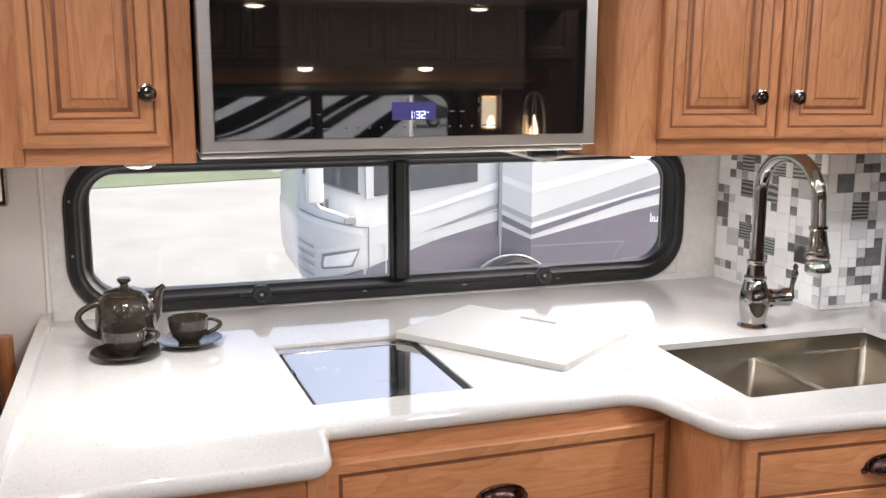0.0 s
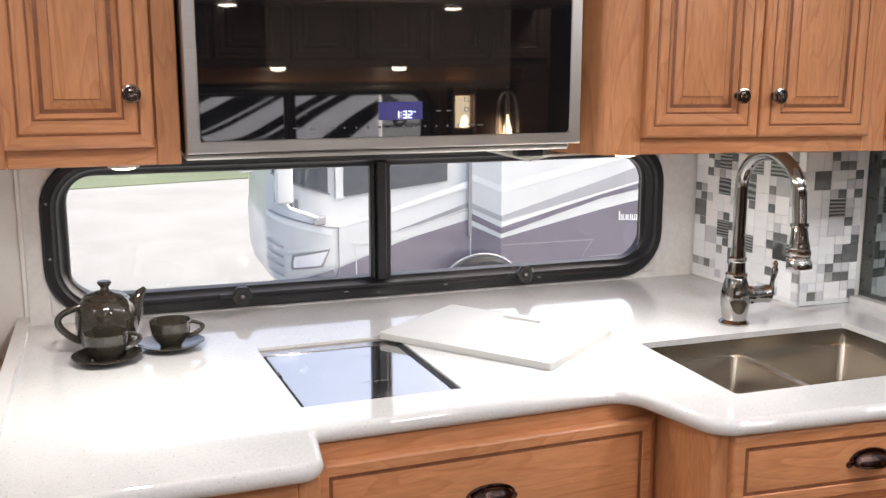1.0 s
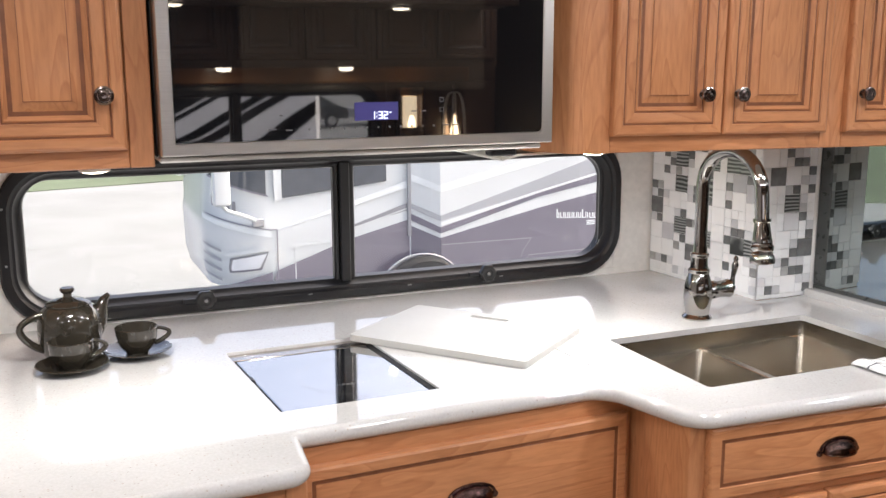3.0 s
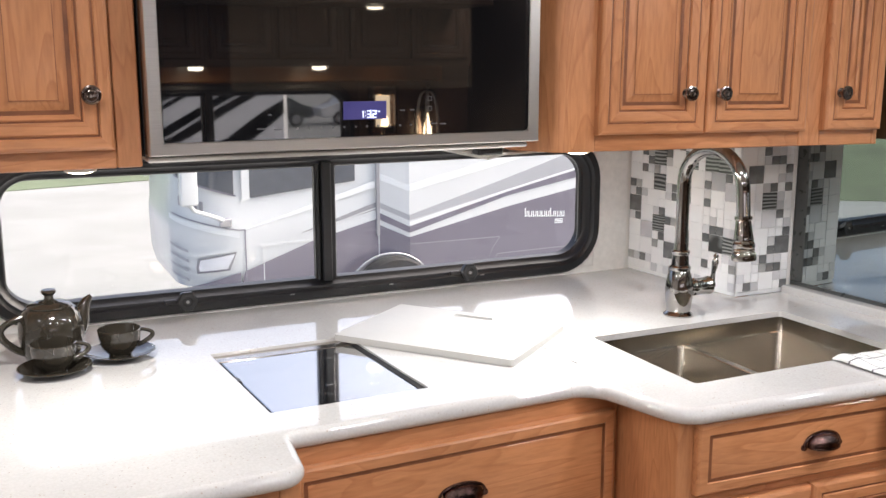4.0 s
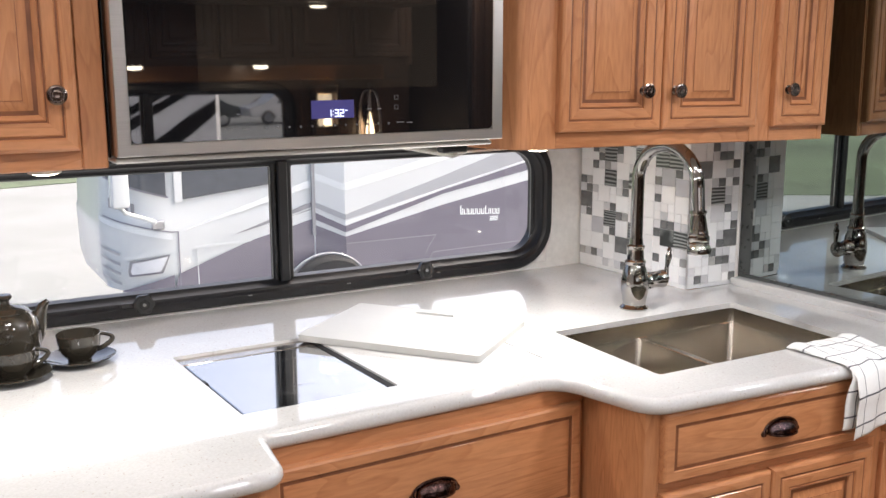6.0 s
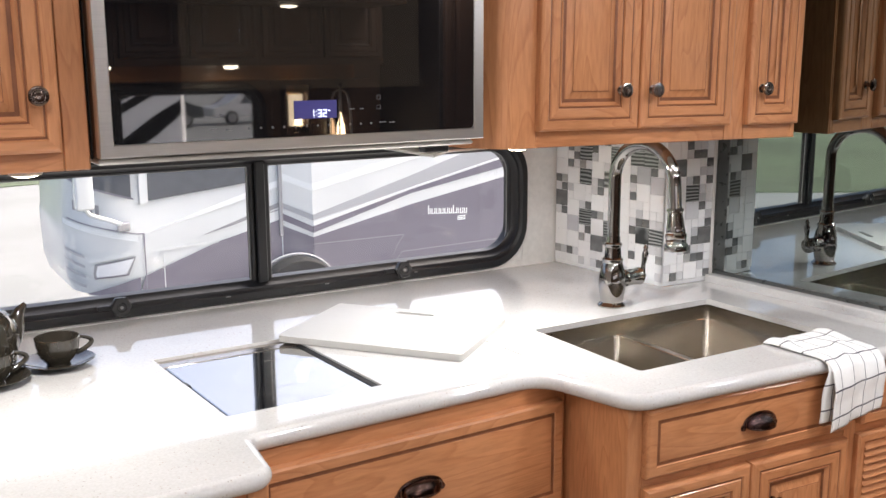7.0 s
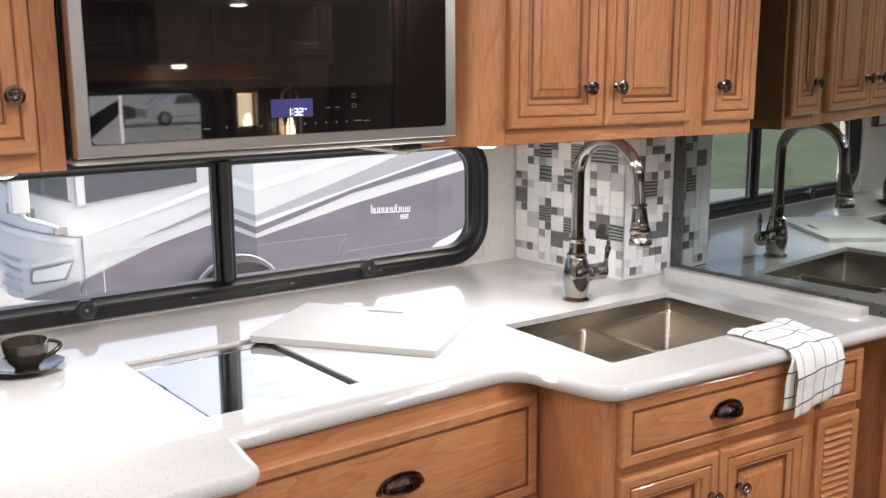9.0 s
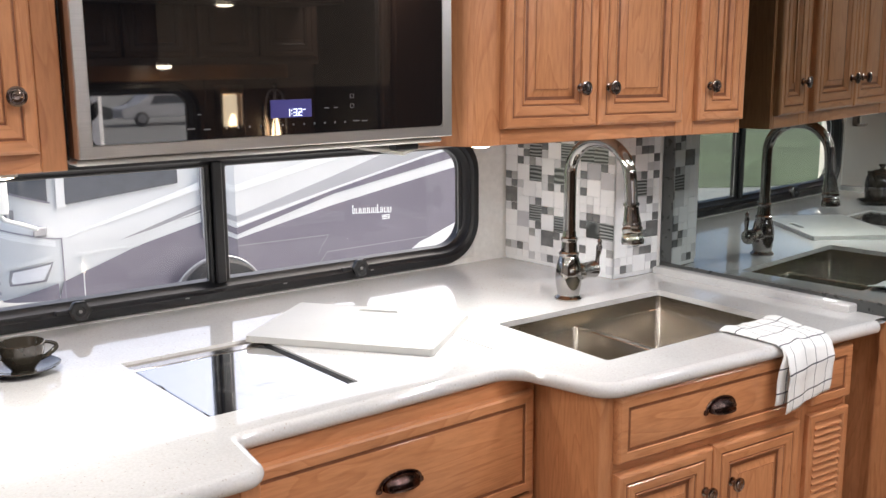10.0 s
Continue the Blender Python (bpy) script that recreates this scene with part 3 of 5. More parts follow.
# ---- microwave ----
def microwave():
    mw = thing("microwave", "built-in stainless microwave with a dark glass door", "microwave")
    x0, x1, z0, z1, yf = -0.061, 0.677, 1.373, 1.86, -0.720
    part("body", box(x0 + 0.012, x1 - 0.004, yf + 0.030, -0.02, z0 - 0.003, z1 - 0.01, 0.002), PLASTIC, mw, "black metal case")
    part("side_panel", box(x0 + 0.001, x0 + 0.0115, yf + 0.028, -0.3, z0, z1, 0.001), brushed("bronze_side", (0.30, 0.20, 0.13), 0.4, (20, 0.3, 20)), mw, "bronze-toned steel side")
    ring = [[(x0 + k, y, z0 + k2), (x1 - k, y, z0 + k2), (x1 - k, y, z1 - k2), (x0 + k, y, z1 - k2)] for k, k2, y in ((0.0, 0.0, yf + 0.027), (0.0, 0.0, yf + 0.003), (0.002, 0.002, yf), (0.022, 0.020, yf), (0.024, 0.022, yf + 0.003), (0.024, 0.022, yf + 0.012))]
    door = part("door", loft(ring), STEEL, mw, "brushed stainless door frame", smooth=25)
    gx0, gx1, gz0, gz1 = x0 + 0.0235, x1 - 0.0235, z0 + 0.0215, z1 - 0.02
    glass_bm = slab(round_rect(gx0, gx1, gz0, gz1, 0.010, 4), 'y', yf + 0.002, yf + 0.010)
    m, n, l, b = material("dark_door_glass", 0.02, 0.0, (0.006, 0.006, 0.007))
    b.inputs["IOR"].default_value = 2.3
    b.inputs["Coat Weight"].default_value = 0.0
    b.inputs["Coat Roughness"].default_value = 0.01
    sm = noise_tex(n, l, 12, 4)
    mr = n.new("ShaderNodeMapRange")
    mr.inputs["To Min"].default_value, mr.inputs["To Max"].default_value = 0.012, 0.03
    l.new(sm.outputs["Fac"], mr.inputs["Value"])
    l.new(mr.outputs["Result"], b.inputs["Roughness"])
    part("door_glass", glass_bm, m, door, "near-black reflective door glass")
    m2, n2, l2, b2 = material("see_through_glass", 0.02, 0.0, (0.022, 0.019, 0.016))
    b2.inputs["IOR"].default_value = 2.3
    part("door_window", slab(round_rect(0.078, 0.530, 1.478, z1 - 0.03, 0.004, 3), 'y', yf + 0.0014, yf + 0.0019), m2, door, "clearer window in the dark door glass", smooth=0)
    part("gap_strip", box(x0 - 0.0005, x1, yf + 0.05, yf + 0.30, z0 - 0.012, z0 - 0.0035, 0.002), CEILING, mw, "pale lower trim strip")
    part("lower_lip", box(x0 - 0.003, x1 - 0.02, yf + 0.008, yf + 0.05, z0 - 0.011, z0 - 0.0025, 0.003), STEEL, mw)
    part("latch_block", box(0.56, 0.615, yf + 0.03, yf + 0.06, z0 - 0.026, z0 - 0.0125, 0.003), PLASTIC, mw, "black plastic block under the microwave")
    # display with its clock
    disp = part("display", box(0.276, 0.358, yf + 0.0005, yf + 0.0018, 1.425, 1.457), DISPLAY, door, "violet-blue clock display", smooth=0)

    def seven(bm, x, z, w, h, segs):
        t = w * 0.2
        bars = {"a": (x, x + w, z + h - t, z + h), "g": (x, x + w, z + h / 2 - t / 2, z + h / 2 + t / 2), "d": (x, x + w, z, z + t), "f": (x, x + t, z + h / 2, z + h),
                "b": (x + w - t, x + w, z + h / 2, z + h), "e": (x, x + t, z, z + h / 2), "c": (x + w - t, x + w, z, z + h / 2)}
        for s in segs:
            a = bars[s]
            cube(bm, a[0], a[1], yf - 0.0004, yf + 0.0004, a[2], a[3])
    bm = bmesh.new()
    seven(bm, 0.3075, 1.4275, 0.006, 0.0130, "bc")
    seven(bm, 0.3205, 1.4275, 0.0075, 0.0130, "abgcd")
    seven(bm, 0.3305, 1.4275, 0.0075, 0.0130, "abged")
    for zz in (1.4305, 1.4365):
        cube(bm, 0.3165, 0.3180, yf - 0.0004, yf + 0.0004, zz, zz + 0.0018)
    cube(bm, 0.341, 0.345, yf - 0.0004, yf + 0.0004, 1.4378, 1.4393)
    part("clock_digits", bm, DIGITS, disp, "white clock digits reading 1:32", smooth=0)
    # row of touch keys and icons, too small to read
    for k in range(12):
        x = 0.19 + k * 0.0215
        part("touch_key", box(x, x + 0.003, yf + 0.0008, yf + 0.0018, 1.4105, 1.4140), KEYMARK, door, smooth=0)
    for x, z, w in ((0.12, 1.4125, 0.014), (0.15, 1.4105, 0.012), (0.445, 1.4125, 0.014), (0.465, 1.4115, 0.012), (0.385, 1.4385, 0.009), (0.405, 1.4385, 0.008), (0.14, 1.436, 0.006)):
        part("touch_key", box(x, x + w, yf + 0.0008, yf + 0.0018, z, z + 0.002), KEYMARK, door, smooth=0)
    for z in (1.4375, 1.4555):
        part("key_outline", ring_strip(0.440, 0.448, z, z + 0.008, yf + 0.0012, 0.0, 0.0009, 0.0), KEYMARK, door, smooth=0)
    # dark filler between the case and the cabinet
    part("gap_seal", box(x0 - 0.0005, x0 + 0.0008, yf + 0.06, -0.3, z0 - 0.005, z1), RUBBER, mw, smooth=0)
    # steel plate behind the lower edge, over the window
    part("heat_plate", slab([(0.600, -0.655), (0.676, -0.58), (0.80, -0.56), (0.80, -0.30), (0.600, -0.30)], 'z', 1.333, 1.338), CEILING, mw, "pale metal deflector plate", smooth=0)


microwave()


# ---- worktop ----
TOP, EDGE, THIN = 0.915, 0.016, 0.0135


def fillet(points, radii, count=8):
    """Rounds the corners of an open line of 2D points."""
    out = [Vector(points[0])]
    for k in range(1, len(points) - 1):
        p, a, b = Vector(points[k]), Vector(points[k - 1]), Vector(points[k + 1])
        u, v = (a - p).normalized(), (b - p).normalized()
        half = math.acos(max(-1, min(1, u.dot(v)))) / 2
        r = radii[k]
        d = r / math.tan(half)
        c = p + (u + v).normalized() * (r / math.sin(half))
        s, e = p + u * d, p + v * d
        a0, a1 = math.atan2(s.y - c.y, s.x - c.x), math.atan2(e.y - c.y, e.x - c.x)
        turn = (a1 - a0 + math.pi) % (2 * math.pi) - math.pi
        for j in range(count + 1):
            out.append(c + Vector((math.cos(a0 + turn * j / count), math.sin(a0 + turn * j / count))) * r)
    out.append(Vector(points[-1]))
    return out


FRONT = [(-0.412, -1.022), (0.088, -1.006), (0.104, -0.857), (0.736, -0.838), (0.792, -1.056), (1.622, -1.106)]
COOK = (0.114, 0.766, -0.759, -0.358)
SINK = (0.900, 1.452, -0.950, -0.592)


def worktop():
    front = fillet(FRONT, [0, 0.028, 0.03, 0.075, 0.055, 0], 10)
    back = [(1.655, -0.60), (1.648, -0.436), (1.447, -0.436), (1.412, -0.0045), (-0.412, -0.0045)]
    back = [(1.668, -1.106)] + back
    outline = [(p.x, p.y) for p in front] + back
    bm = bmesh.new()

    def ring(points, z):
        vs = [bm.verts.new((x, y, z)) for x, y in points]
        es = [bm.edges.new((vs[k], vs[(k + 1) % len(vs)])) for k in range(len(vs))]
        return vs, es
    cook = [(x - 0.057 * (y - COOK[2]), y + 0.024 * (x - COOK[0])) for x, y in round_rect(COOK[0], COOK[1], COOK[2], COOK[3], 0.004, 2)]
    sink = round_rect(SINK[0], SINK[1], SINK[2], SINK[3], 0.010, 4)
    for z in (TOP, TOP - THIN):
        es = []
        for pts in (outline, cook, sink):
            es += ring(pts, z)[1]
        bmesh.ops.triangle_fill(bm, use_beauty=True, use_dissolve=False, edges=es)
    for pts in (cook, sink, back):
        ring_pts = pts
        a = [bm.verts.new((x, y, TOP)) for x, y in ring_pts]
        b = [bm.verts.new((x, y, TOP - THIN)) for x, y in ring_pts]
        n = len(a)
        for k in range(n if pts is not back else n - 1):
            bm.faces.new((a[k], a[(k + 1) % n], b[(k + 1) % n], b[k]))
    loops = []
    for j in range(13):
        t = math.pi * j / 12
        off, dz = EDGE * math.sin(t) * 1.05, EDGE * math.cos(t)
        loop = []
        for k, p in enumerate(front):
            q0, q1 = front[max(k - 1, 0)], front[min(k + 1, len(front) - 1)]
            d = (q1 - q0).normalized()
            nrm = Vector((d.y, -d.x))
            loop.append((p.x + nrm.x * off, p.y + nrm.y * off, TOP - EDGE + dz))
        loops.append(loop)
    loops.append([(p.x, p.y, TOP - THIN) for p in front])
    loft(loops, False, bm)
    bmesh.ops.remove_doubles(bm, verts=bm.verts[:], dist=1e-5)
    ob = solid("worktop", bm, QUARTZ, "glossy white speckled quartz worktop with a bullnose edge", "worktop", "structure", smooth=40)
    # the top is dead flat: its outline is a crease
    me = ob.data
    flat = {}
    for poly in me.polygons:
        for key in poly.edge_keys:
            flat.setdefault(key, []).append(abs(poly.normal.z) > 0.999)
    for edge in me.edges:
        if len(set(flat.get(tuple(edge.key), [True]))) > 1:
            edge.use_edge_sharp = True
    return ob


worktop()
# raised lips at both ends of the worktop
solid("end_lip", slab([(-0.412, -1.00), (-0.386, -1.00), (-0.386, -0.005), (-0.412, -0.005)], 'z', TOP - 0.001, TOP + 0.022), QUARTZ, "white quartz lip along the worktop's end", "worktop lip", "structure")
lip = slab([(1.600, -0.437), (1.646, -0.437), (1.668, -1.035), (1.630, -1.035)], 'z', TOP - 0.001, TOP + 0.020)
bmesh.ops.bevel(lip, geom=[e for e in lip.edges if min(v.co.z for v in e.verts) > TOP], offset=0.006, segments=3, affect='EDGES', profile=0.5)
solid("end_lip", lip, QUARTZ, "white quartz lip below the smoked mirror", "worktop lip", "structure")


# ---- cooktop ----
TRIM = brushed("trim_steel", (0.46, 0.42, 0.375), 0.16, (20, 0.3, 20))


def skew(bm):
    """The opening stands a little out of square in the worktop: back edge and sides lean with it."""
    for v in bm.verts:
        dx, dy = v.co.x - COOK[0], v.co.y - COOK[2]
        v.co.x, v.co.y = v.co.x - 0.057 * dy, v.co.y + 0.024 * dx
    return bm


def cooktop():
    ct = thing("cooktop", "black glass cooktop sunk into the worktop, half covered", "cooktop")
    x0, x1, y0, y1 = COOK
    e = 0.0010
    part("well", skew(box(x0 + e, x1 - e, y0 + e, y1 - e, TOP - 0.060, TOP - 0.028)), PLASTIC, ct, smooth=0)
    part("back_strip", skew(box(x0 + e, x1 - e, y1 - 0.048, y1 - e, TOP - 0.0275, TOP - 0.0060, 0.0015)), TRIM, ct, "brushed steel strip behind the glass")
    part("side_strip", skew(box(x0 + e, x0 + 0.0095, y0 + e, y1 - 0.0485, TOP - 0.0275, TOP - 0.0085, 0.001)), RUBBER, ct)
    part("back_seal", skew(box(x0 + 0.010, x1 - e, y1 - 0.0525, y1 - 0.0485, TOP - 0.0275, TOP - 0.0070)), RUBBER, ct, smooth=0)
    part("side_clip", skew(box(x0 + 0.002, x0 + 0.012, y0 + 0.21, y0 + 0.235, TOP - 0.0080, TOP - 0.0040, 0.0015)), PLASTIC, ct)
    part("glass_top", skew(box(x0 + 0.010, x1 - 0.004, y0 + 0.002, y1 - 0.053, TOP - 0.0275, TOP - 0.0062, 0.0015)), COOKGLASS, ct, "mirror-smooth black glass", smooth=0)
    # black strip laid where the glass mirrors the cover's edge darkly
    part("cover_seal", skew(box(x0 + 0.298, x0 + 0.311, y0 + 0.002, y1 - 0.053, TOP - 0.0061, TOP - 0.0048)), RUBBER, ct, "black strip for the dark reflection of the cover's edge", smooth=0)
    zg = TOP - 0.0060
    for cx, cy, r in ((x0 + 0.20, y0 + 0.17, 0.125), (x0 + 0.50, y0 + 0.19, 0.09)):
        for rr in (r, r * 0.94):
            part("zone_ring", loft([[(cx + q * math.cos(a), cy + q * math.sin(a), zg) for a in (2 * math.pi * k / 64 for k in range(64))] for q in (rr, rr - 0.0016)]), ZONE, ct, "pale printed cooking-zone ring", smooth=0)
    # two rows of printed touch keys, too small to read
    for row, count, w in ((0.024, 4, 0.010), (0.034, 2, 0.014), (0.112, 7, 0.0035), (0.118, 5, 0.005)):
        for k in range(count):
            a = x0 + 0.150 + k * (w + 0.0045)
            part("touch_key", skew(box(a, a + w, y0 + row, y0 + row + 0.003, zg - 0.0002, zg + 0.0002)), ZONE, ct, smooth=0)


cooktop()
cover = slab([(COOK[0] + 0.312, COOK[2] + 0.0012), (COOK[1] - 0.0012, COOK[2] + 0.0012), (COOK[1] - 0.0012, COOK[3] - 0.0012), (COOK[0] + 0.312, COOK[3] - 0.0012)], 'z', TOP - 0.0058, TOP - 0.0008)
bmesh.ops.bevel(cover, geom=[e for e in cover.edges if min(v.co.z for v in e.verts) > TOP - 0.002], offset=0.0012, segments=1, affect='EDGES')
solid("cooktop_cover", skew(cover), QUARTZ, "white quartz cover lying flush over half the cooktop", "cooktop cover")


def cutting_board():
    w, d, h = 0.432, 0.308, 0.0145
    u = Vector((0.632 - 0.365, -0.708 + 0.372, 0)).normalized()
    v = Vector((-u.y, u.x, 0))
    m = Matrix((( u.x, v.x, 0, 0.632), (u.y, v.y, 0, -0.708), (0, 0, 1, TOP), (0, 0, 0, 1)))
    # local x runs back along the long side, local y across
    outer = round_rect(-w, 0, 0, d, 0.008, 4)
    sx, sy, sl = -0.5 * w, d - 0.036, 0.050
    slot = round_rect(sx - sl, sx + sl, sy - 0.009, sy + 0.009, 0.0088, 6)
    bm = bmesh.new()
    for z in (0.0, h):
        es = []
        for pts in (outer, slot):
            vs = [bm.verts.new((x, y, z)) for x, y in pts]
            es += [bm.edges.new((vs[k], vs[(k + 1) % len(vs)])) for k in range(len(vs))]
        bmesh.ops.triangle_fill(bm, use_beauty=True, use_dissolve=False, edges=es)
    for pts in (outer, slot):
        loft([[(x, y, z) for x, y in pts] for z in (0.0, h)], True, bm)
    bmesh.ops.remove_doubles(bm, verts=bm.verts[:], dist=1e-5)
    ob = solid("cutting_board", bm, BOARD, "white cutting board with a hand slot, lying askew on the cover", "cutting board")
    ob.matrix_world = m
    return ob


cutting_board()


# ---- sink and faucet ----
def sink():
    s = thing("sink", "brushed stainless undermount double sink with a low divider", "sink")
    x0, x1, y0, y1 = SINK
    zt, zm, zb, mid = TOP - THIN - 0.0005, 0.862, 0.700, 1.165

    def bowl(ax, bx, ztop):
        def ring(k, z, r):
            return [(x, y, z) for x, y in round_rect(ax + k, bx - k, y0 - 0.006 + k, y1 + 0.006 - k, r, 6)]
        bm = loft([ring(-0.002, ztop, 0.016), ring(0.0, ztop - 0.004, 0.016), ring(0.004, zb + 0.02, 0.018), ring(0.010, zb + 0.006, 0.020), ring(0.025, zb, 0.022)])
        bm.faces.new([bm.verts.new(p) for p in ring(0.025, zb, 0.022)])
        bmesh.ops.remove_doubles(bm, verts=bm.verts[:], dist=1e-5)
        return bm
    upper = [[(x, y, z) for x, y in round_rect(x0 - 0.006 - k, x1 + 0.006 + k, y0 - 0.006 - k, y1 + 0.006 + k, 0.016, 6)] for z, k in ((zt, 0.02), (zt, 0.0), (zm + 0.003, 0.0), (zm + 0.0005, -0.001))]
    part("rim_wall", loft(upper), SINK_STEEL, s, "brushed steel upper wall")
    part("divider", box(mid - 0.0095, mid + 0.0095, y0 - 0.004, y1 + 0.004, zm - 0.004, zm + 0.001, 0.002), SINK_STEEL, s, "low steel divider")
    part("bowl", bowl(x0 - 0.006, mid - 0.008, zm), SINK_STEEL, s, "small brushed steel bowl")
    part("bowl", bowl(mid + 0.008, x1 + 0.006, zm), SINK_STEEL, s, "large brushed steel bowl")
    for cx in ((x0 + mid) / 2, (x1 + mid) / 2):
        part("drain", lathe([(0.0005, 0.001), (0.020, 0.001), (0.022, 0.004), (0.042, 0.004), (0.044, 0.001)], 24, (cx, -0.77, zb)), NICKEL, s, "round chrome drain")
    return s, mid


_sink, MID = sink()


def faucet():
    f = thing("faucet", "polished nickel gooseneck faucet with a pull-down head and side lever", "faucet")
    x, y = 1.198, -0.514
    body = [(0.0006, 0.0), (0.035, 0.0), (0.036, 0.004), (0.031, 0.008), (0.028, 0.012), (0.031, 0.030), (0.034, 0.052), (0.0335, 0.075), (0.029, 0.098), (0.024, 0.112), (0.026, 0.116),
            (0.026, 0.121), (0.021, 0.125), (0.0195, 0.150), (0.022, 0.154), (0.022, 0.160), (0.0175, 0.163), (0.0165, 0.178), (0.0006, 0.178)]
    part("body", lathe(body, 36, (x, y, TOP)), NICKEL, f)
    top, r = 1.238, 0.085
    tilt = Vector((0.02, -1.0, 0)).normalized()
    pts = [Vector((x, y, 1.085 + 0.153 * k / 6)) for k in range(7)]
    c = Vector((x, y, top)) + tilt * r * 1.18
    for k in range(1, 21):
        a = math.pi * (1 - k / 20)
        pts.append(c + tilt * (math.cos(a) * r * 1.18) + Vector((0, 0, math.sin(a) * r * 1.05)))
    end = pts[-1]
    down = (pts[-1] - pts[-2]).normalized()
    pts += [end + down * 0.02, end + down * 0.05]
    part("gooseneck", tube(pts, 0.0155, 20), NICKEL, f)
    head = [(0.0006, 0.0), (0.019, 0.0), (0.0195, -0.006), (0.0165, -0.010), (0.018, -0.022), (0.020, -0.040), (0.0225, -0.052), (0.0215, -0.056), (0.0245, -0.060), (0.0245, -0.068), (0.0225, -0.072),
            (0.0245, -0.075), (0.0225, -0.078), (0.026, -0.082), (0.0275, -0.092), (0.0265, -0.098), (0.020, -0.100), (0.0006, -0.098)]
    turn = Vector((0, 0, -1)).rotation_difference(down).to_matrix()
    part("spray_head", lathe(head, 32, pts[-1], turn), NICKEL, f, "turned polished spray head")
    side = Euler((radians(0), radians(90), 0)).to_matrix()
    part("lever_hub", lathe([(0.0006, 0), (0.019, 0), (0.0195, 0.018), (0.0225, 0.022), (0.0225, 0.028), (0.0205, 0.031), (0.0205, 0.064), (0.0225, 0.067), (0.0225, 0.072), (0.016, 0.077), (0.0006, 0.078)], 28, (x + 0.018, y, TOP + 0.066), side), NICKEL, f)
    b = Vector((x + 0.098, y, TOP + 0.066))
    lv = [b, b + Vector((0.003, 0, 0.014)), b + Vector((0.004, -0.001, 0.030)), b + Vector((0.006, -0.002, 0.046)), b + Vector((0.007, -0.003, 0.058)), b + Vector((0.008, -0.003, 0.066)), b + Vector((0.008, -0.003, 0.072)), b + Vector((0.008, -0.003, 0.080))]
    part("lever_ball", lathe([(0.0005, -0.011), (0.007, -0.009), (0.011, -0.003), (0.011, 0.003), (0.007, 0.009), (0.0005, 0.011)], 20, b), NICKEL, f)
    part("lever", tube(lv, 0.005, 14, radii=[0.010, 0.0065, 0.0055, 0.0075, 0.0085, 0.005, 0.007, 0.002]), NICKEL, f, "slim baluster lever")


faucet()


# ---- lower cabinets ----
def lower_mid():
    cab = thing("base_cabinet", "cherry base cabinet with a wide drawer below the cooktop", "cabinet", "base cabinets")
    y, zt = -0.842, TOP - 2 * EDGE - 0.001
    part("body", box(0.105, 0.780, y + 0.012, -0.05, 0.08, 0.80), WOOD_V, cab, smooth=0)
    part("top_rail", box(0.105, 0.797, y, y + 0.018, 0.846, zt, 0.001), WOOD_H, cab)
    part("stile", box(0.7765, 0.797, y, y + 0.018, 0.06, 0.8455, 0.001), WOOD_V, cab)
    part("stile", box(0.103, 0.112, y, y + 0.018, 0.06, 0.8455, 0.001), WOOD_V, cab)
    dr = flat_front(cab, "drawer_front", 0.112, 0.780, 0.63, 0.851, y - 0.0005, "wide cherry drawer front with a moulded edge")
    cup_pull(dr, 0.437, y - 0.018, 0.750, 0.096)
    dr = flat_front(cab, "drawer_front", 0.112, 0.780, 0.37, 0.622, y - 0.0005)
    cup_pull(dr, 0.437, y - 0.018, 0.53, 0.108)
    part("kick", box(0.105, 0.763, y + 0.06, y + 0.08, 0.0, 0.10), WOOD_DARK_IN, cab, smooth=0)
    swing(cab, 0.765, -0.842, 1.8)


def lower_left():
    cab = thing("base_cabinet", "cherry base cabinet under the worktop's end", "cabinet", "base cabinets")
    y, zt = -0.990, TOP - 2 * EDGE - 0.001
    part("body", box(-0.398, 0.098, y + 0.012, -0.02, 0.08, zt), WOOD_V, cab, smooth=0)
    part("stile", box(0.064, 0.100, y, y + 0.018, 0.06, zt, 0.002), WOOD_V, cab)
    part("stile", box(-0.40, -0.365, y, y + 0.018, 0.06, zt, 0.002), WOOD_V, cab)
    part("rail", box(-0.3645, 0.0635, y, y + 0.018, 0.845, zt, 0.001), WOOD_H, cab)
    dr = flat_front(cab, "drawer_front", -0.36, 0.060, 0.68, 0.852, y - 0.0005)
    cup_pull(dr, -0.15, y - 0.018, 0.775)
    raised_door(cab, -0.36, -0.152, 0.13, 0.67, y - 0.0005)
    raised_door(cab, -0.148, 0.060, 0.13, 0.67, y - 0.0005)
    part("kick", box(-0.39, 0.09, y + 0.06, y + 0.08, 0.0, 0.10), WOOD_DARK_IN, cab, smooth=0)


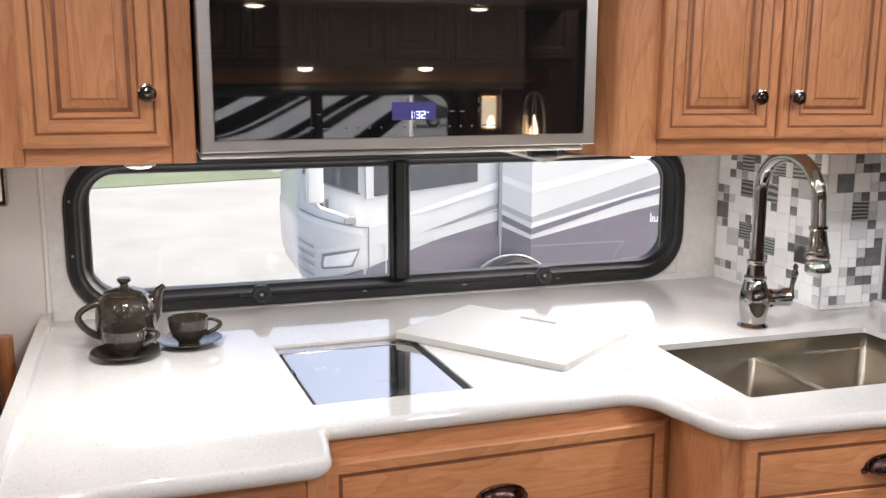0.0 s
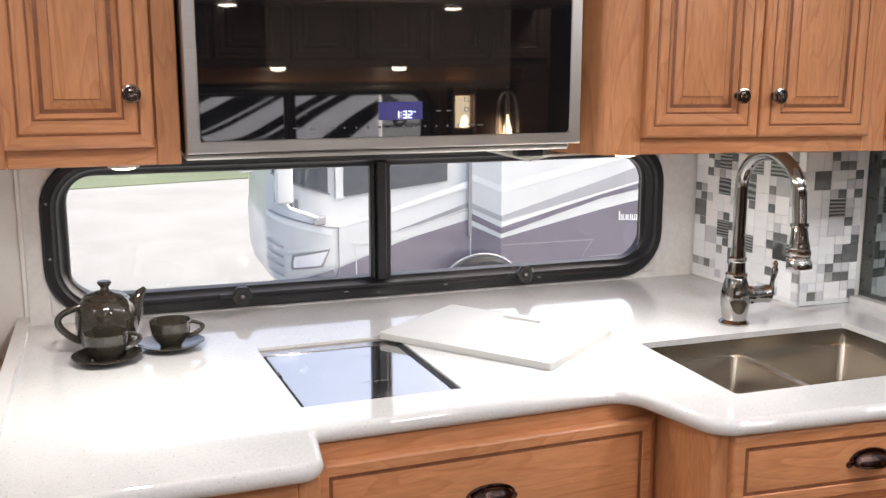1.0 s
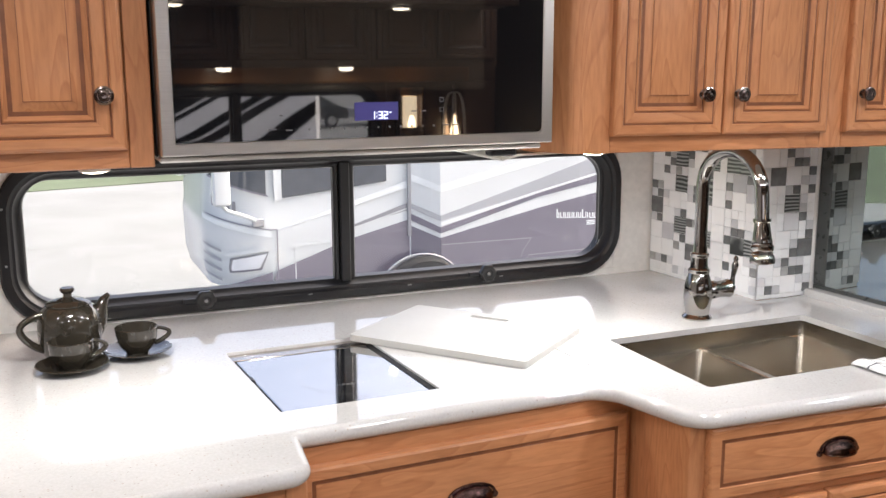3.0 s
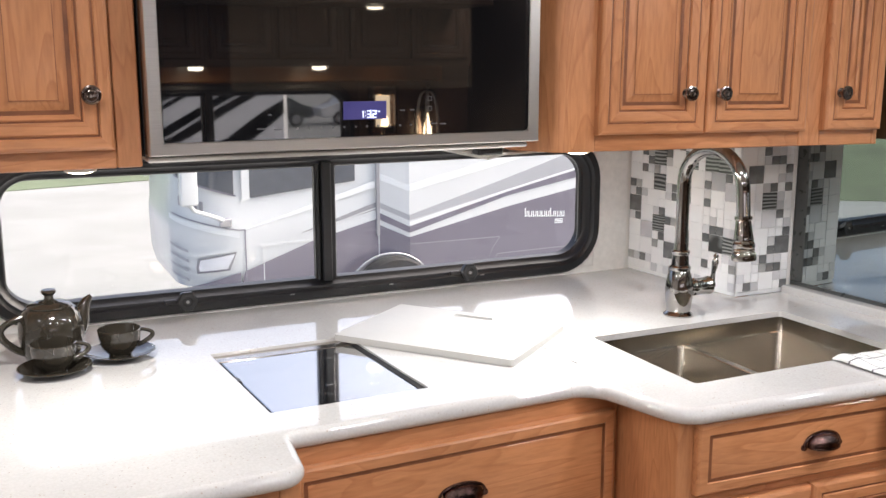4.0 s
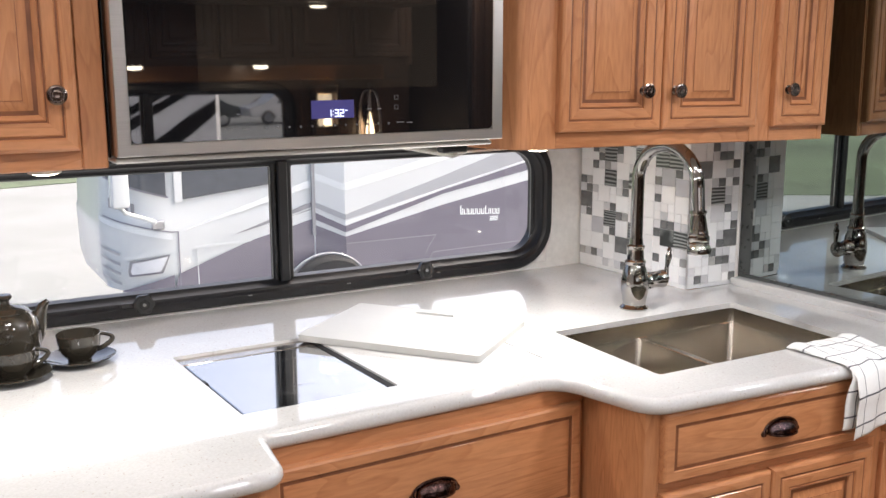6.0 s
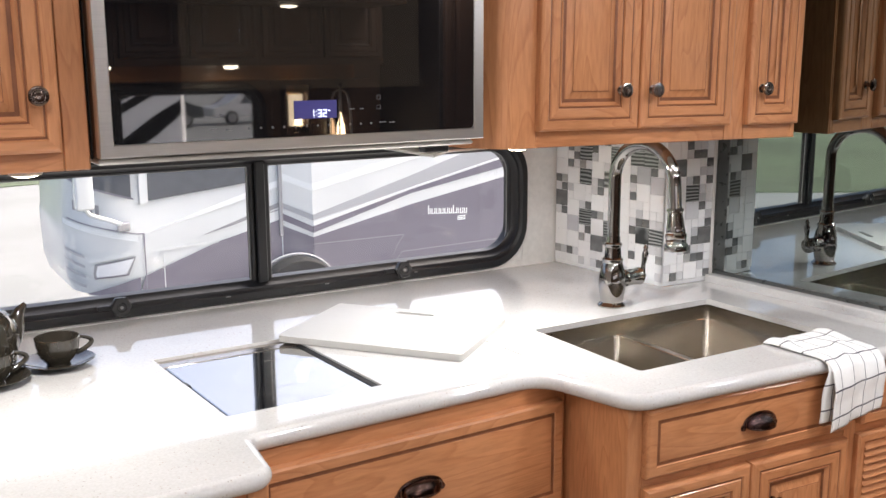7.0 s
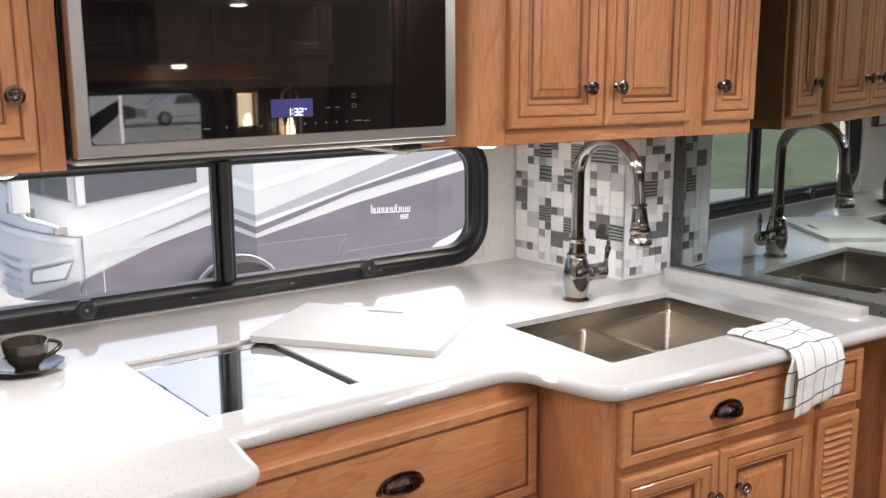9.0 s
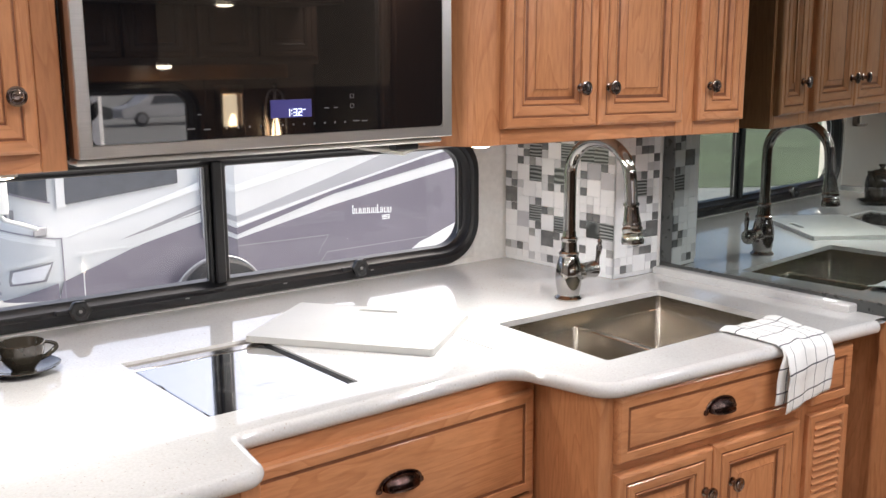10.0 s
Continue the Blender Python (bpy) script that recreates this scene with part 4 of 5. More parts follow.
def lower_right():
    cab = thing("base_cabinet", "cherry sink cabinet with drawer, two doors and louvred vent", "cabinet", "base cabinets")
    y, zt = -1.045, TOP - 2 * EDGE - 0.001
    part("body", box(0.84, 1.545, y + 0.012, -0.97, 0.08, zt - 0.02), WOOD_V, cab, smooth=0)
    part("body", box(0.84, 1.545, -0.55, -0.12, 0.08, zt - 0.002), WOOD_V, cab, smooth=0)
    part("body", box(0.84, 1.545, -0.9695, -0.5505, 0.08, 0.66), WOOD_V, cab, smooth=0)
    corner = slab([(0.785, -0.835), (0.787, y + 0.020), (0.793, y + 0.006), (0.806, y), (0.824, y), (0.824, -0.62), (0.785, -0.62)], 'z', 0.06, zt)
    part("corner_panel", corner, WOOD_V, cab, "rounded cherry corner panel", smooth=40)
    part("stile", box(1.374, 1.412, y, y + 0.018, 0.06, 0.858, 0.001), WOOD_V, cab)
    part("stile", box(1.543, 1.555, y, y + 0.018, 0.06, zt, 0.002), WOOD_V, cab)
    part("rail", box(0.8245, 1.5425, y, y + 0.018, 0.8585, zt, 0.001), WOOD_H, cab)
    part("rail", box(0.8245, 1.3735, y, y + 0.018, 0.712, 0.752, 0.001), WOOD_H, cab)
    part("rail", box(1.4125, 1.5425, y, y + 0.018, 0.716, 0.754, 0.001), WOOD_H, cab)
    part("side_panel", box(1.5455, 1.555, y + 0.0185, -0.20, 0.06, zt - 0.004), WOOD_V, cab, smooth=0)
    dr = flat_front(cab, "drawer_front", 0.822, 1.378, 0.744, 0.882, y - 0.0005, "cherry false drawer front with a moulded edge")
    cup_pull(dr, 1.104, y - 0.018, 0.814, 0.084)
    flat_front(cab, "drawer_front", 1.410, 1.546, 0.746, 0.872, y - 0.0005, "narrow cherry drawer front")
    d = raised_door(cab, 0.822, 1.089, 0.13, 0.722, y - 0.0005)
    door_knob(d, 1.066, y - 0.021, 0.630)
    d = raised_door(cab, 1.092, 1.370, 0.13, 0.724, y - 0.0005)
    door_knob(d, 1.148, y - 0.021, 0.632)
    frame_profile = [(0.0, 0.0), (0.0, 0.012), (0.003, 0.016), (0.017, 0.016), (0.020, 0.012), (0.022, 0.004)]
    for side, w in (("left", WOOD_V), ("right", WOOD_V), ("top", WOOD_H), ("bottom", WOOD_H)):
        lv = part("louvre_frame", mitred(1.408, 1.548, 0.20, 0.722, y - 0.0005, frame_profile, side), w, cab, "louvred cherry vent panel" if side == "left" else "")
    part("louvre_back", box(1.422, 1.534, y - 0.004, y - 0.001, 0.22, 0.71), WOOD_H, cab, smooth=0)
    z = 0.226
    while z < 0.696:
        part("slat", slab([(y - 0.0165, z), (y - 0.0150, z - 0.0018), (y - 0.0045, z + 0.0120), (y - 0.0055, z + 0.0142)], 'x', 1.431, 1.525), WOOD_H, lv)
        z += 0.0170
    part("kick", box(0.84, 1.54, y + 0.06, y + 0.08, 0.0, 0.10), WOOD_DARK_IN, cab, smooth=0)
    swing(cab, 0.83, -1.045, -3.4)


lower_left()
lower_mid()
lower_right()


# ---- tiled pier and smoked mirror ----
def tile_mat(name, colour, rough, stripes=False, vary=0.1):
    m, n, l, b = material(name, rough, 0.0, colour)
    oi = n.new("ShaderNodeObjectInfo")
    t1 = noise_tex(n, l, 30, 4)
    lo, hi = tuple(c * (1 - vary) for c in colour), tuple(min(1, c * (1 + vary)) for c in colour)
    r = ramp(n, l, t1.outputs["Fac"], [(0.3, lo), (0.7, hi)])
    col = r.outputs["Color"]
    if stripes:
        tc = n.new("ShaderNodeTexCoord")
        mp = n.new("ShaderNodeMapping")
        rot = n.new("ShaderNodeCombineXYZ")
        mul = n.new("ShaderNodeMath")
        mul.operation = 'MULTIPLY'
        mul.inputs[1].default_value = 40.0
        l.new(oi.outputs["Random"], mul.inputs[0])
        l.new(mul.outputs[0], rot.inputs[0])
        l.new(rot.outputs[0], mp.inputs["Rotation"])
        l.new(tc.outputs["Object"], mp.inputs["Vector"])
        w = n.new("ShaderNodeTexWave")
        w.bands_direction = 'Z'
        w.inputs["Scale"].default_value = 42.0
        w.inputs["Distortion"].default_value = 3.5
        w.inputs["Detail"].default_value = 1.0
        w.inputs["Detail Scale"].default_value = 0.4
        l.new(mp.outputs[0], w.inputs["Vector"])
        r2 = ramp(n, l, w.outputs["Fac"], [(0.25, tuple(c * 0.45 for c in colour)), (0.6, tuple(c * 1.4 for c in colour)), (0.95, tuple(min(1, c * 2.4) for c in colour))])
        col = r2.outputs["Color"]
    hs = n.new("ShaderNodeHueSaturation")
    mr = n.new("ShaderNodeMapRange")
    mr.inputs["To Min"].default_value, mr.inputs["To Max"].default_value = (0.97, 1.03) if vary < 0.03 else (0.86, 1.12)
    l.new(oi.outputs["Random"], mr.inputs["Value"])
    l.new(mr.outputs["Result"], hs.inputs["Value"])
    l.new(col, hs.inputs["Color"])
    l.new(hs.outputs["Color"], b.inputs["Base Color"])
    b.inputs["Coat Weight"].default_value = 0.4
    b.inputs["Coat Roughness"].default_value = 0.05
    return m


TILES = {
    "white": tile_mat("white_glass_tile", (0.93, 0.93, 0.925), 0.10, vary=0.02),
    "pale": tile_mat("pale_grey_tile", (0.68, 0.68, 0.69), 0.15, vary=0.05),
    "lilac": tile_mat("lilac_grey_tile", (0.55, 0.55, 0.575), 0.15, vary=0.06),
    "stone": tile_mat("stone_grey_tile", (0.37, 0.367, 0.355), 0.3, vary=0.25),
    "slate": tile_mat("slate_tile", (0.17, 0.172, 0.17), 0.25, vary=0.3),
    "zebra": tile_mat("striped_glass_tile", (0.16, 0.168, 0.163), 0.12, True),
}
GROUT = plain("white_grout", (0.90, 0.90, 0.89), 0.8, vary=0.03, scale=90)

# the pier: its side comes out from the window wall, its face looks into the room
P0, P1, P2 = Vector((1.410, -0.004, 0)), Vector((1.445, -0.432, 0)), Vector((1.617, -0.434, 0))
pier = solid("tiled_pier", slab([(1.412, -0.004), (1.447, -0.430), (1.617, -0.432), (1.640, -0.432), (1.640, -0.004)], 'z', TOP + 0.0005, 1.352), GROUT, "wall pier faced with white and grey glass mosaic tiles", "tiled wall", "structure", smooth=0)
part("edge_trim", box(1.6175, 1.630, -0.4345, -0.4325, TOP + 0.001, 1.34, 0.0008), WALL, pier, "white strip at the mosaic's edge")

UNIT = 0.0237
tile_meshes = {}


def tile(kind, w, h, place, turn):
    key = (kind, w, h)
    if key not in tile_meshes:
        bm = bmesh.new()
        a, b = w / 2 - 0.0005, h / 2 - 0.0005
        e = 0.0006
        loft([[(-a, 0.0, -b), (a, 0.0, -b), (a, 0.0, b), (-a, 0.0, b)], [(-a, -0.0008, -b), (a, -0.0008, -b), (a, -0.0008, b), (-a, -0.0008, b)],
              [(-a + e, -0.0013, -b + e), (a - e, -0.0013, -b + e), (a - e, -0.0013, b - e), (-a + e, -0.0013, b - e)]], True, bm)
        bm.faces.new(list(bm.verts)[8:12])
        bmesh.ops.recalc_face_normals(bm, faces=bm.faces[:])
        me = bpy.data.meshes.new("tile")
        bm.to_mesh(me)
        bm.free()
        me.materials.append(TILES[kind])
        tile_meshes[key] = me
    ob = new("tile", tile_meshes[key])
    ob.parent = pier
    ob.matrix_world = Matrix.Translation(place) @ turn
    return ob


KINDS = {"s": "slate", "g": "stone", "p": "pale", "l": "lilac", "w": "white", "S": "slate", "Z": "zebra", "L": "lilac", "P": "pale", "W": "white"}
SIDE_PLAN = (".s.s....s..s...g.", "..sgZ.s..Z..Z.Z..", "...s..p.........g", "..spgp..ps...L.sp", "....Z...Z...s..L.", "sg....ps.........", "psp...ps.s..s....", "S................",
             "....ps.......p...", "ps..Z.sg....psspp", "..L.....Z...sZ.Z.", "...s.s...........", "....g.S.s........", "............s...g", "gpsp.............", "......psp....l...")
FACE_PLAN = ("...spp.", "...pss.", ".S....s", "......p", "...ps.s", "...Z.p.", ".....p.", "...P.s.", "......p", "......s", "....pS.", "....s..", "..pspp.", "...gss.", "......p", ".sp...s")


def mosaic(start, end, z_top, plan, rng):
    """Lays the squares of a plan on the face from start to end: capitals are large, small letters small, dots white."""
    along = end - start
    length = along.length
    along.normalize()
    turn = Matrix.Rotation(math.atan2(along.y, along.x), 4, 'Z')
    cols, rows = len(plan[0]), len(plan)
    pitch = length / cols
    used = set()

    def put(kind, u, v, size):
        used.update((u + i, v + j) for i in range(size) for j in range(size))
        p = start + along * ((u + size / 2) * pitch) + Vector((0, 0, z_top - (v + size / 2) * UNIT))
        tile(kind, size * pitch, size * UNIT, p, turn)
    for v in range(rows):
        for u in range(cols):
            if plan[v][u].isupper():
                put(KINDS[plan[v][u]], u, v, 2 if u + 1 < cols and v + 1 < rows else 1)
    for v in range(rows):
        for u in range(cols):
            if (u, v) in used:
                continue
            c = plan[v][u]
            if c != ".":
                put(KINDS[c], u, v, 1)
            elif u + 1 < cols and v + 1 < rows and all((i, j) not in used and plan[j][i] == "." for i in (u, u + 1) for j in (v, v + 1)):
                put("white", u, v, 2)
            else:
                put(rng.choices(["white", "pale"], [85, 15])[0], u, v, 1)


rng = random.Random(11)
Z_TOP = TOP + 0.012 + 16 * UNIT
mosaic(P0 + Vector((-0.0005, -0.002, 0)), P1 + Vector((-0.002, 0.0, 0)), Z_TOP, SIDE_PLAN, rng)
mosaic(P1 + Vector((0.0, -0.0005, 0)), P2 + Vector((0.0, -0.0005, 0)), Z_TOP, FACE_PLAN, rng)


def mirror_tower():
    """A tall pantry whose side carries a smoked mirror above a wooden panel; turned a little off square."""
    t = thing("pantry", "tall pantry with a smoked mirror side above a cherry panel", "pantry")
    a = Vector((1.629, -0.436))
    d = Vector((0.0585, -1.0)).normalized()
    nrm = Vector((-d.y, d.x)) * -1.0
    if nrm.x > 0:
        nrm = -nrm

    def quad(s0, s1, off0, off1, z0, z1, bevel=0.0):
        bm = bmesh.new()
        p = [a + d * s0 + nrm * off0, a + d * s1 + nrm * off0, a + d * s1 + nrm * off1, a + d * s0 + nrm * off1]
        slab([(q.x, q.y) for q in p], 'z', z0, z1, bm)
        if bevel:
            bmesh.ops.bevel(bm, geom=bm.edges[:], offset=bevel, segments=1, affect='EDGES')
        return bm
    part("body", quad(0.0, 1.30, -0.6, -0.024, 0.05, CEIL - 0.003), WOOD_V, t, smooth=0)
    part("side_panel", quad(0.66, 1.30, -0.0235, -0.003, 0.05, 0.902), WOOD_V, t, "plain cherry side panel", smooth=0)
    part("mirror", quad(0.040, 1.27, -0.0235, -0.0015, 0.945, CEIL - 0.05), DARKMIRROR, t, "smoked mirror glass", smooth=0)
    part("mirror_frame", quad(0.0, 1.30, -0.0235, 0.001, 0.905, 0.9445, 0.002), GREYFRAME, t, "grey metal rail under the mirror")
    part("mirror_frame", quad(0.0, 0.0395, -0.0235, 0.001, 0.945, CEIL - 0.004, 0.002), GREYFRAME, t, "grey metal mirror stile")
    part("mirror_frame", quad(1.2705, 1.30, -0.0235, -0.004, 0.945, CEIL - 0.004, 0.002), GREYFRAME, t)


mirror_tower()


# ---- tea things and towel ----
def teapot(x, y, turn_deg):
    t = thing("teapot", "dark olive-brown glazed ceramic teapot with its lid on", "teapot", place=(x, y, TOP))
    t.rotation_euler[2] = radians(turn_deg)
    body = [(0.0006, 0.0), (0.044, 0.0), (0.050, 0.004), (0.057, 0.018), (0.0625, 0.038), (0.0650, 0.058), (0.0640, 0.080), (0.0590, 0.100), (0.0520, 0.111), (0.0480, 0.1145), (0.046, 0.116), (0.0006, 0.116)]
    part("body", lathe(body, 40), CERAMIC, t)
    lid = [(0.0006, 0.1165), (0.0445, 0.1165), (0.045, 0.119), (0.040, 0.123), (0.026, 0.128), (0.012, 0.131), (0.009, 0.134), (0.009, 0.140), (0.014, 0.144), (0.0155, 0.148), (0.013, 0.152), (0.0006, 0.1535)]
    part("lid", lathe(lid, 36), CERAMIC, t, "round lid with a button knob")
    sp = [Vector((0.044, 0, 0.050)), Vector((0.056, 0, 0.068)), Vector((0.063, 0, 0.086)), Vector((0.068, 0, 0.102)), Vector((0.075, 0, 0.116)), Vector((0.086, 0, 0.126))]
    part("spout", tube(sp, 0.01, 18, radii=[0.024, 0.022, 0.018, 0.014, 0.010, 0.005]), CERAMIC, t)
    hd = [Vector((-0.050 - 0.050 * math.sin(math.pi * k / 12) ** 0.75, 0, 0.102 - 0.078 * k / 12 + 0.012 * math.sin(math.pi * k / 12))) for k in range(13)]
    part("handle", tube(hd, 0.0065, 14, flat=1.3), CERAMIC, t)
    return t


def cup_and_saucer(x, y, turn_deg):
    s = thing("saucer", "dark olive-brown glazed saucer on the worktop", "saucer", "saucers", (x, y, TOP))
    part("dish", lathe([(0.0006, 0.0), (0.034, 0.0), (0.036, 0.002), (0.052, 0.006), (0.070, 0.014), (0.072, 0.0155), (0.070, 0.0165), (0.052, 0.009), (0.034, 0.0055), (0.0006, 0.005)], 44), CERAMIC, s)
    c = thing("teacup", "dark olive-brown glazed teacup on its saucer", "cup", "teacups", (x, y, TOP + 0.0058))
    c.rotation_euler[2] = radians(turn_deg)
    prof = [(0.0006, 0.0), (0.023, 0.0), (0.024, 0.004), (0.027, 0.007), (0.0355, 0.017), (0.041, 0.030), (0.0435, 0.044), (0.0442, 0.056), (0.0428, 0.0573), (0.0415, 0.053), (0.0388, 0.033), (0.031, 0.018), (0.018, 0.008), (0.0006, 0.007)]
    part("bowl", lathe(prof, 44), CERAMIC, c)
    hd = [Vector((0.036 + 0.031 * math.sin(math.pi * k / 12) ** 0.75 + 0.005 * (1 - k / 12), 0, 0.050 - 0.034 * k / 12 + 0.002 * math.sin(math.pi * k / 12))) for k in range(13)]
    part("handle", tube(hd, 0.0036, 12, flat=1.4), CERAMIC, c)


teapot(-0.213, -0.262, 14)
cup_and_saucer(-0.083, -0.297, 8)
cup_and_saucer(-0.216, -0.352, 12)


def towel():
    m, n, l, b = material("checked_cotton", 0.9, 0.0, (0.78, 0.77, 0.74))
    uv = n.new("ShaderNodeUVMap")
    sep = n.new("ShaderNodeSeparateXYZ")
    l.new(uv.outputs[0], sep.inputs[0])

    def lines(source, pitch, phase, width):
        a = n.new("ShaderNodeMath")
        a.operation = 'ADD'
        a.inputs[1].default_value = phase
        l.new(source, a.inputs[0])
        q = n.new("ShaderNodeMath")
        q.operation = 'DIVIDE'
        q.inputs[1].default_value = pitch
        l.new(a.outputs[0], q.inputs[0])
        f = n.new("ShaderNodeMath")
        f.operation = 'FRACT'
        l.new(q.outputs[0], f.inputs[0])
        g = n.new("ShaderNodeMath")
        g.operation = 'LESS_THAN'
        g.inputs[1].default_value = width / pitch
        l.new(f.outputs[0], g.inputs[0])
        return g.outputs[0]
    mx = n.new("ShaderNodeMath")
    mx.operation = 'MAXIMUM'
    l.new(lines(sep.outputs[0], 0.050, 0.022, 0.0022), mx.inputs[0])
    l.new(lines(sep.outputs[1], 0.056, 0.016, 0.0034), mx.inputs[1])
    w = noise_tex(n, l, 500, 2)
    wr = ramp(n, l, w.outputs["Fac"], [(0.3, (0.76, 0.76, 0.74)), (0.7, (0.88, 0.88, 0.87))])
    dk = ramp(n, l, w.outputs["Fac"], [(0.3, (0.05, 0.052, 0.065)), (0.7, (0.13, 0.13, 0.15))])
    l.new(mixed(n, l, wr.outputs["Color"], dk.outputs["Color"], mx.outputs[0], 'MIX'), b.inputs["Base Color"])
    bump(n, l, w.outputs["Fac"], b, 0.5, 0.0008)
    # path of the cloth over the edge of the worktop: (distance out from the wall line, height)
    line = [(-0.952, TOP + 0.004), (-0.975, TOP + 0.007), (-1.02, TOP + 0.006), (-1.065, TOP + 0.006), (-1.095, TOP + 0.005), (-1.112, TOP - 0.001), (-1.120, TOP - 0.014), (-1.121, TOP - 0.045),
            (-1.117, TOP - 0.075), (-1.117, TOP - 0.10), (-1.116, TOP - 0.116), (-1.114, TOP - 0.130)]
    bm = bmesh.new()
    lay = bm.loops.layers.uv.new("UVMap")
    dist = [0.0]
    for p, q in zip(line, line[1:]):
        dist.append(dist[-1] + math.hypot(q[0] - p[0], q[1] - p[1]))
    cols = 25
    fine = []
    for k in range(len(line) - 1):
        for j in range(3):
            f = j / 3
            fine.append((line[k][0] * (1 - f) + line[k + 1][0] * f, line[k][1] * (1 - f) + line[k + 1][1] * f, dist[k] * (1 - f) + dist[k + 1] * f))
    fine.append((*line[-1], dist[-1]))
    rows = []
    for k, (y, z, s) in enumerate(fine):
        row = []
        f = s / dist[-1]
        left = 1.252 + 0.006 * min(1, f * 2.2) + 0.004 * f
        right = 1.430 - 0.012 * f
        for c in range(cols):
            u = c / (cols - 1)
            x = left + (right - left) * u
            hang = max(0.0, min(1, (TOP - z) / 0.05))
            fold = 0.0022 * math.sin(u * 7.0 + 0.8) + 0.0014 * math.sin(u * 17 + f * 3)
            drop = hang * (0.016 * (1 - u) - 0.010 * u)
            top_wave = (1 - hang) * max(0, 0.004 * math.sin(u * 7 + s * 30) + 0.003 * math.sin(u * 15 - s * 22))
            row.append((bm.verts.new((x, y - hang * (fold + 0.011), z - drop * f + top_wave)), (u * 0.21, s)))
        rows.append(row)
    for a, b2 in zip(rows, rows[1:]):
        for c in range(cols - 1):
            quad4 = (a[c], a[c + 1], b2[c + 1], b2[c])
            face = bm.faces.new([q[0] for q in quad4])
            for lp, q in zip(face.loops, quad4):
                lp[lay].uv = q[1]
    # folded side layer that shows as the second thickness
    rows2 = []
    for k, (y, z, s) in enumerate(fine):
        f = s / dist[-1]
        left = 1.252 + 0.006 * min(1, f * 2.2) + 0.004 * f
        hang = max(0.0, min(1, (TOP - z) / 0.05))
        row = []
        for c in range(4):
            u = c / 3
            row.append((bm.verts.new((left - 0.012 * hang * (1 - u) - 0.001 + 0.03 * u, y + 0.006 * hang - 0.002 * hang * math.sin(u * 3), z + (0.003 if hang > 0.5 else -0.001) - 0.002 * f)), (0.01 + u * 0.03, s)))
        rows2.append(row)
    for a, b2 in zip(rows2, rows2[1:]):
        for c in range(3):
            quad4 = (a[c], a[c + 1], b2[c + 1], b2[c])
            face = bm.faces.new([q[0] for q in quad4])
            for lp, q in zip(face.loops, quad4):
                lp[lay].uv = q[1]
    ob = solid("dish_towel", bm, m, "white dish towel with a dark check over the worktop's edge", "towel", smooth=80)
    sol = ob.modifiers.new("thickness", 'SOLIDIFY')
    sol.thickness, sol.offset = 0.0022, 1
    return ob


towel()


# ---- left of the worktop ----
def side_ledge():
    t = thing("side_cabinet", "low cherry cabinet with a white top beside the worktop", "cabinet")
    part("top", box(-1.4, -0.50, -0.36, -0.006, 0.872, 0.892, 0.006, 2), QUARTZ, t, "white top")
    part("body", box(-1.4, -0.515, -0.345, -0.006, 0.02, 0.871), WOOD_V, t, smooth=0)
    part("edge_post", lathe([(0.0006, 0.0), (0.018, 0.0), (0.018, 0.895), (0.0006, 0.895)], 20, (-0.492, -0.03, 0.0)), WOOD_V, t)


side_ledge()


def wall_socket():
    t = thing("wall_sconce", "small dark framed wall lamp with a pale shade", "wall light", "wall lights")
    part("frame", box(-0.56, -0.462, -0.03, -0.0005, 1.20, 1.32, 0.004), PEWTER, t, "dark pewter frame")
    part("shade", box(-0.55, -0.472, -0.036, -0.0305, 1.212, 1.308, 0.003), WALL, t, "pale glass shade")


wall_socket()


# ---- across the aisle ----
coach_window("window_2", FAR_WIN, YB, YB - 0.034, ((0.0, 1.003),), 0.63, "long black-framed window across the aisle", -1)


# cabinet colour here holds the shade of the far side
def far_uppers():
    x = -1.3
    for w in (0.62, 0.62, 0.62, 0.62, 0.62):
        cab = thing("upper_cabinet", "cherry upper cabinet across the aisle, shade put into its colour", "cabinet", "cabinets across the aisle")
        part("body", box(x + 0.001, x + w - 0.001, YB + 0.001, YB + 0.33, 1.497, CEIL - 0.003), WOOD_FAR_SHADED, cab, smooth=0)
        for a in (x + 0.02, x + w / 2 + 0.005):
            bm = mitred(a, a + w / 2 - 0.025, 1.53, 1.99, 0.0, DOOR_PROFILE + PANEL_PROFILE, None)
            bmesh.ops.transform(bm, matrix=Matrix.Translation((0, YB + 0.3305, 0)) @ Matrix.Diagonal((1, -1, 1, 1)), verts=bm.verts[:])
            part("door", bm, WOOD_FAR_SHADED, cab)
        x += w
    for lx in (0.0, 0.55, 1.11):
        t = thing("puck_light", "round under-cabinet light across the aisle", "light", "under-cabinet lights")
        part("lens", lathe([(0.0005, 0.004), (0.034, 0.004), (0.030, -0.010), (0.0005, -0.014)], 24, (lx, YB + 0.17, 1.4925)), LED, t, "glowing warm lens")
        lamp("under_cabinet_lamp", (lx, YB + 0.17, 1.474), (lx, YB + 0.171, 0), 0.25, 0.05, (1.0, 0.80, 0.58))


far_uppers()
solid("valance", box(-1.3, 1.8, YB + 0.0005, YB + 0.02, 1.425, 1.4965, 0.003), WOOD_DIM, "cherry valance board above the window across the aisle, colour dimmed for shade", "trim", "structure")
solid("wall_board", box(1.36, 1.94, YB + 0.0005, YB + 0.012, 0.92, 1.4245, 0.002), WOOD_FAR_SHADED, "cherry board behind the wall lamps, in shade-darkened colour", "trim", "structure")


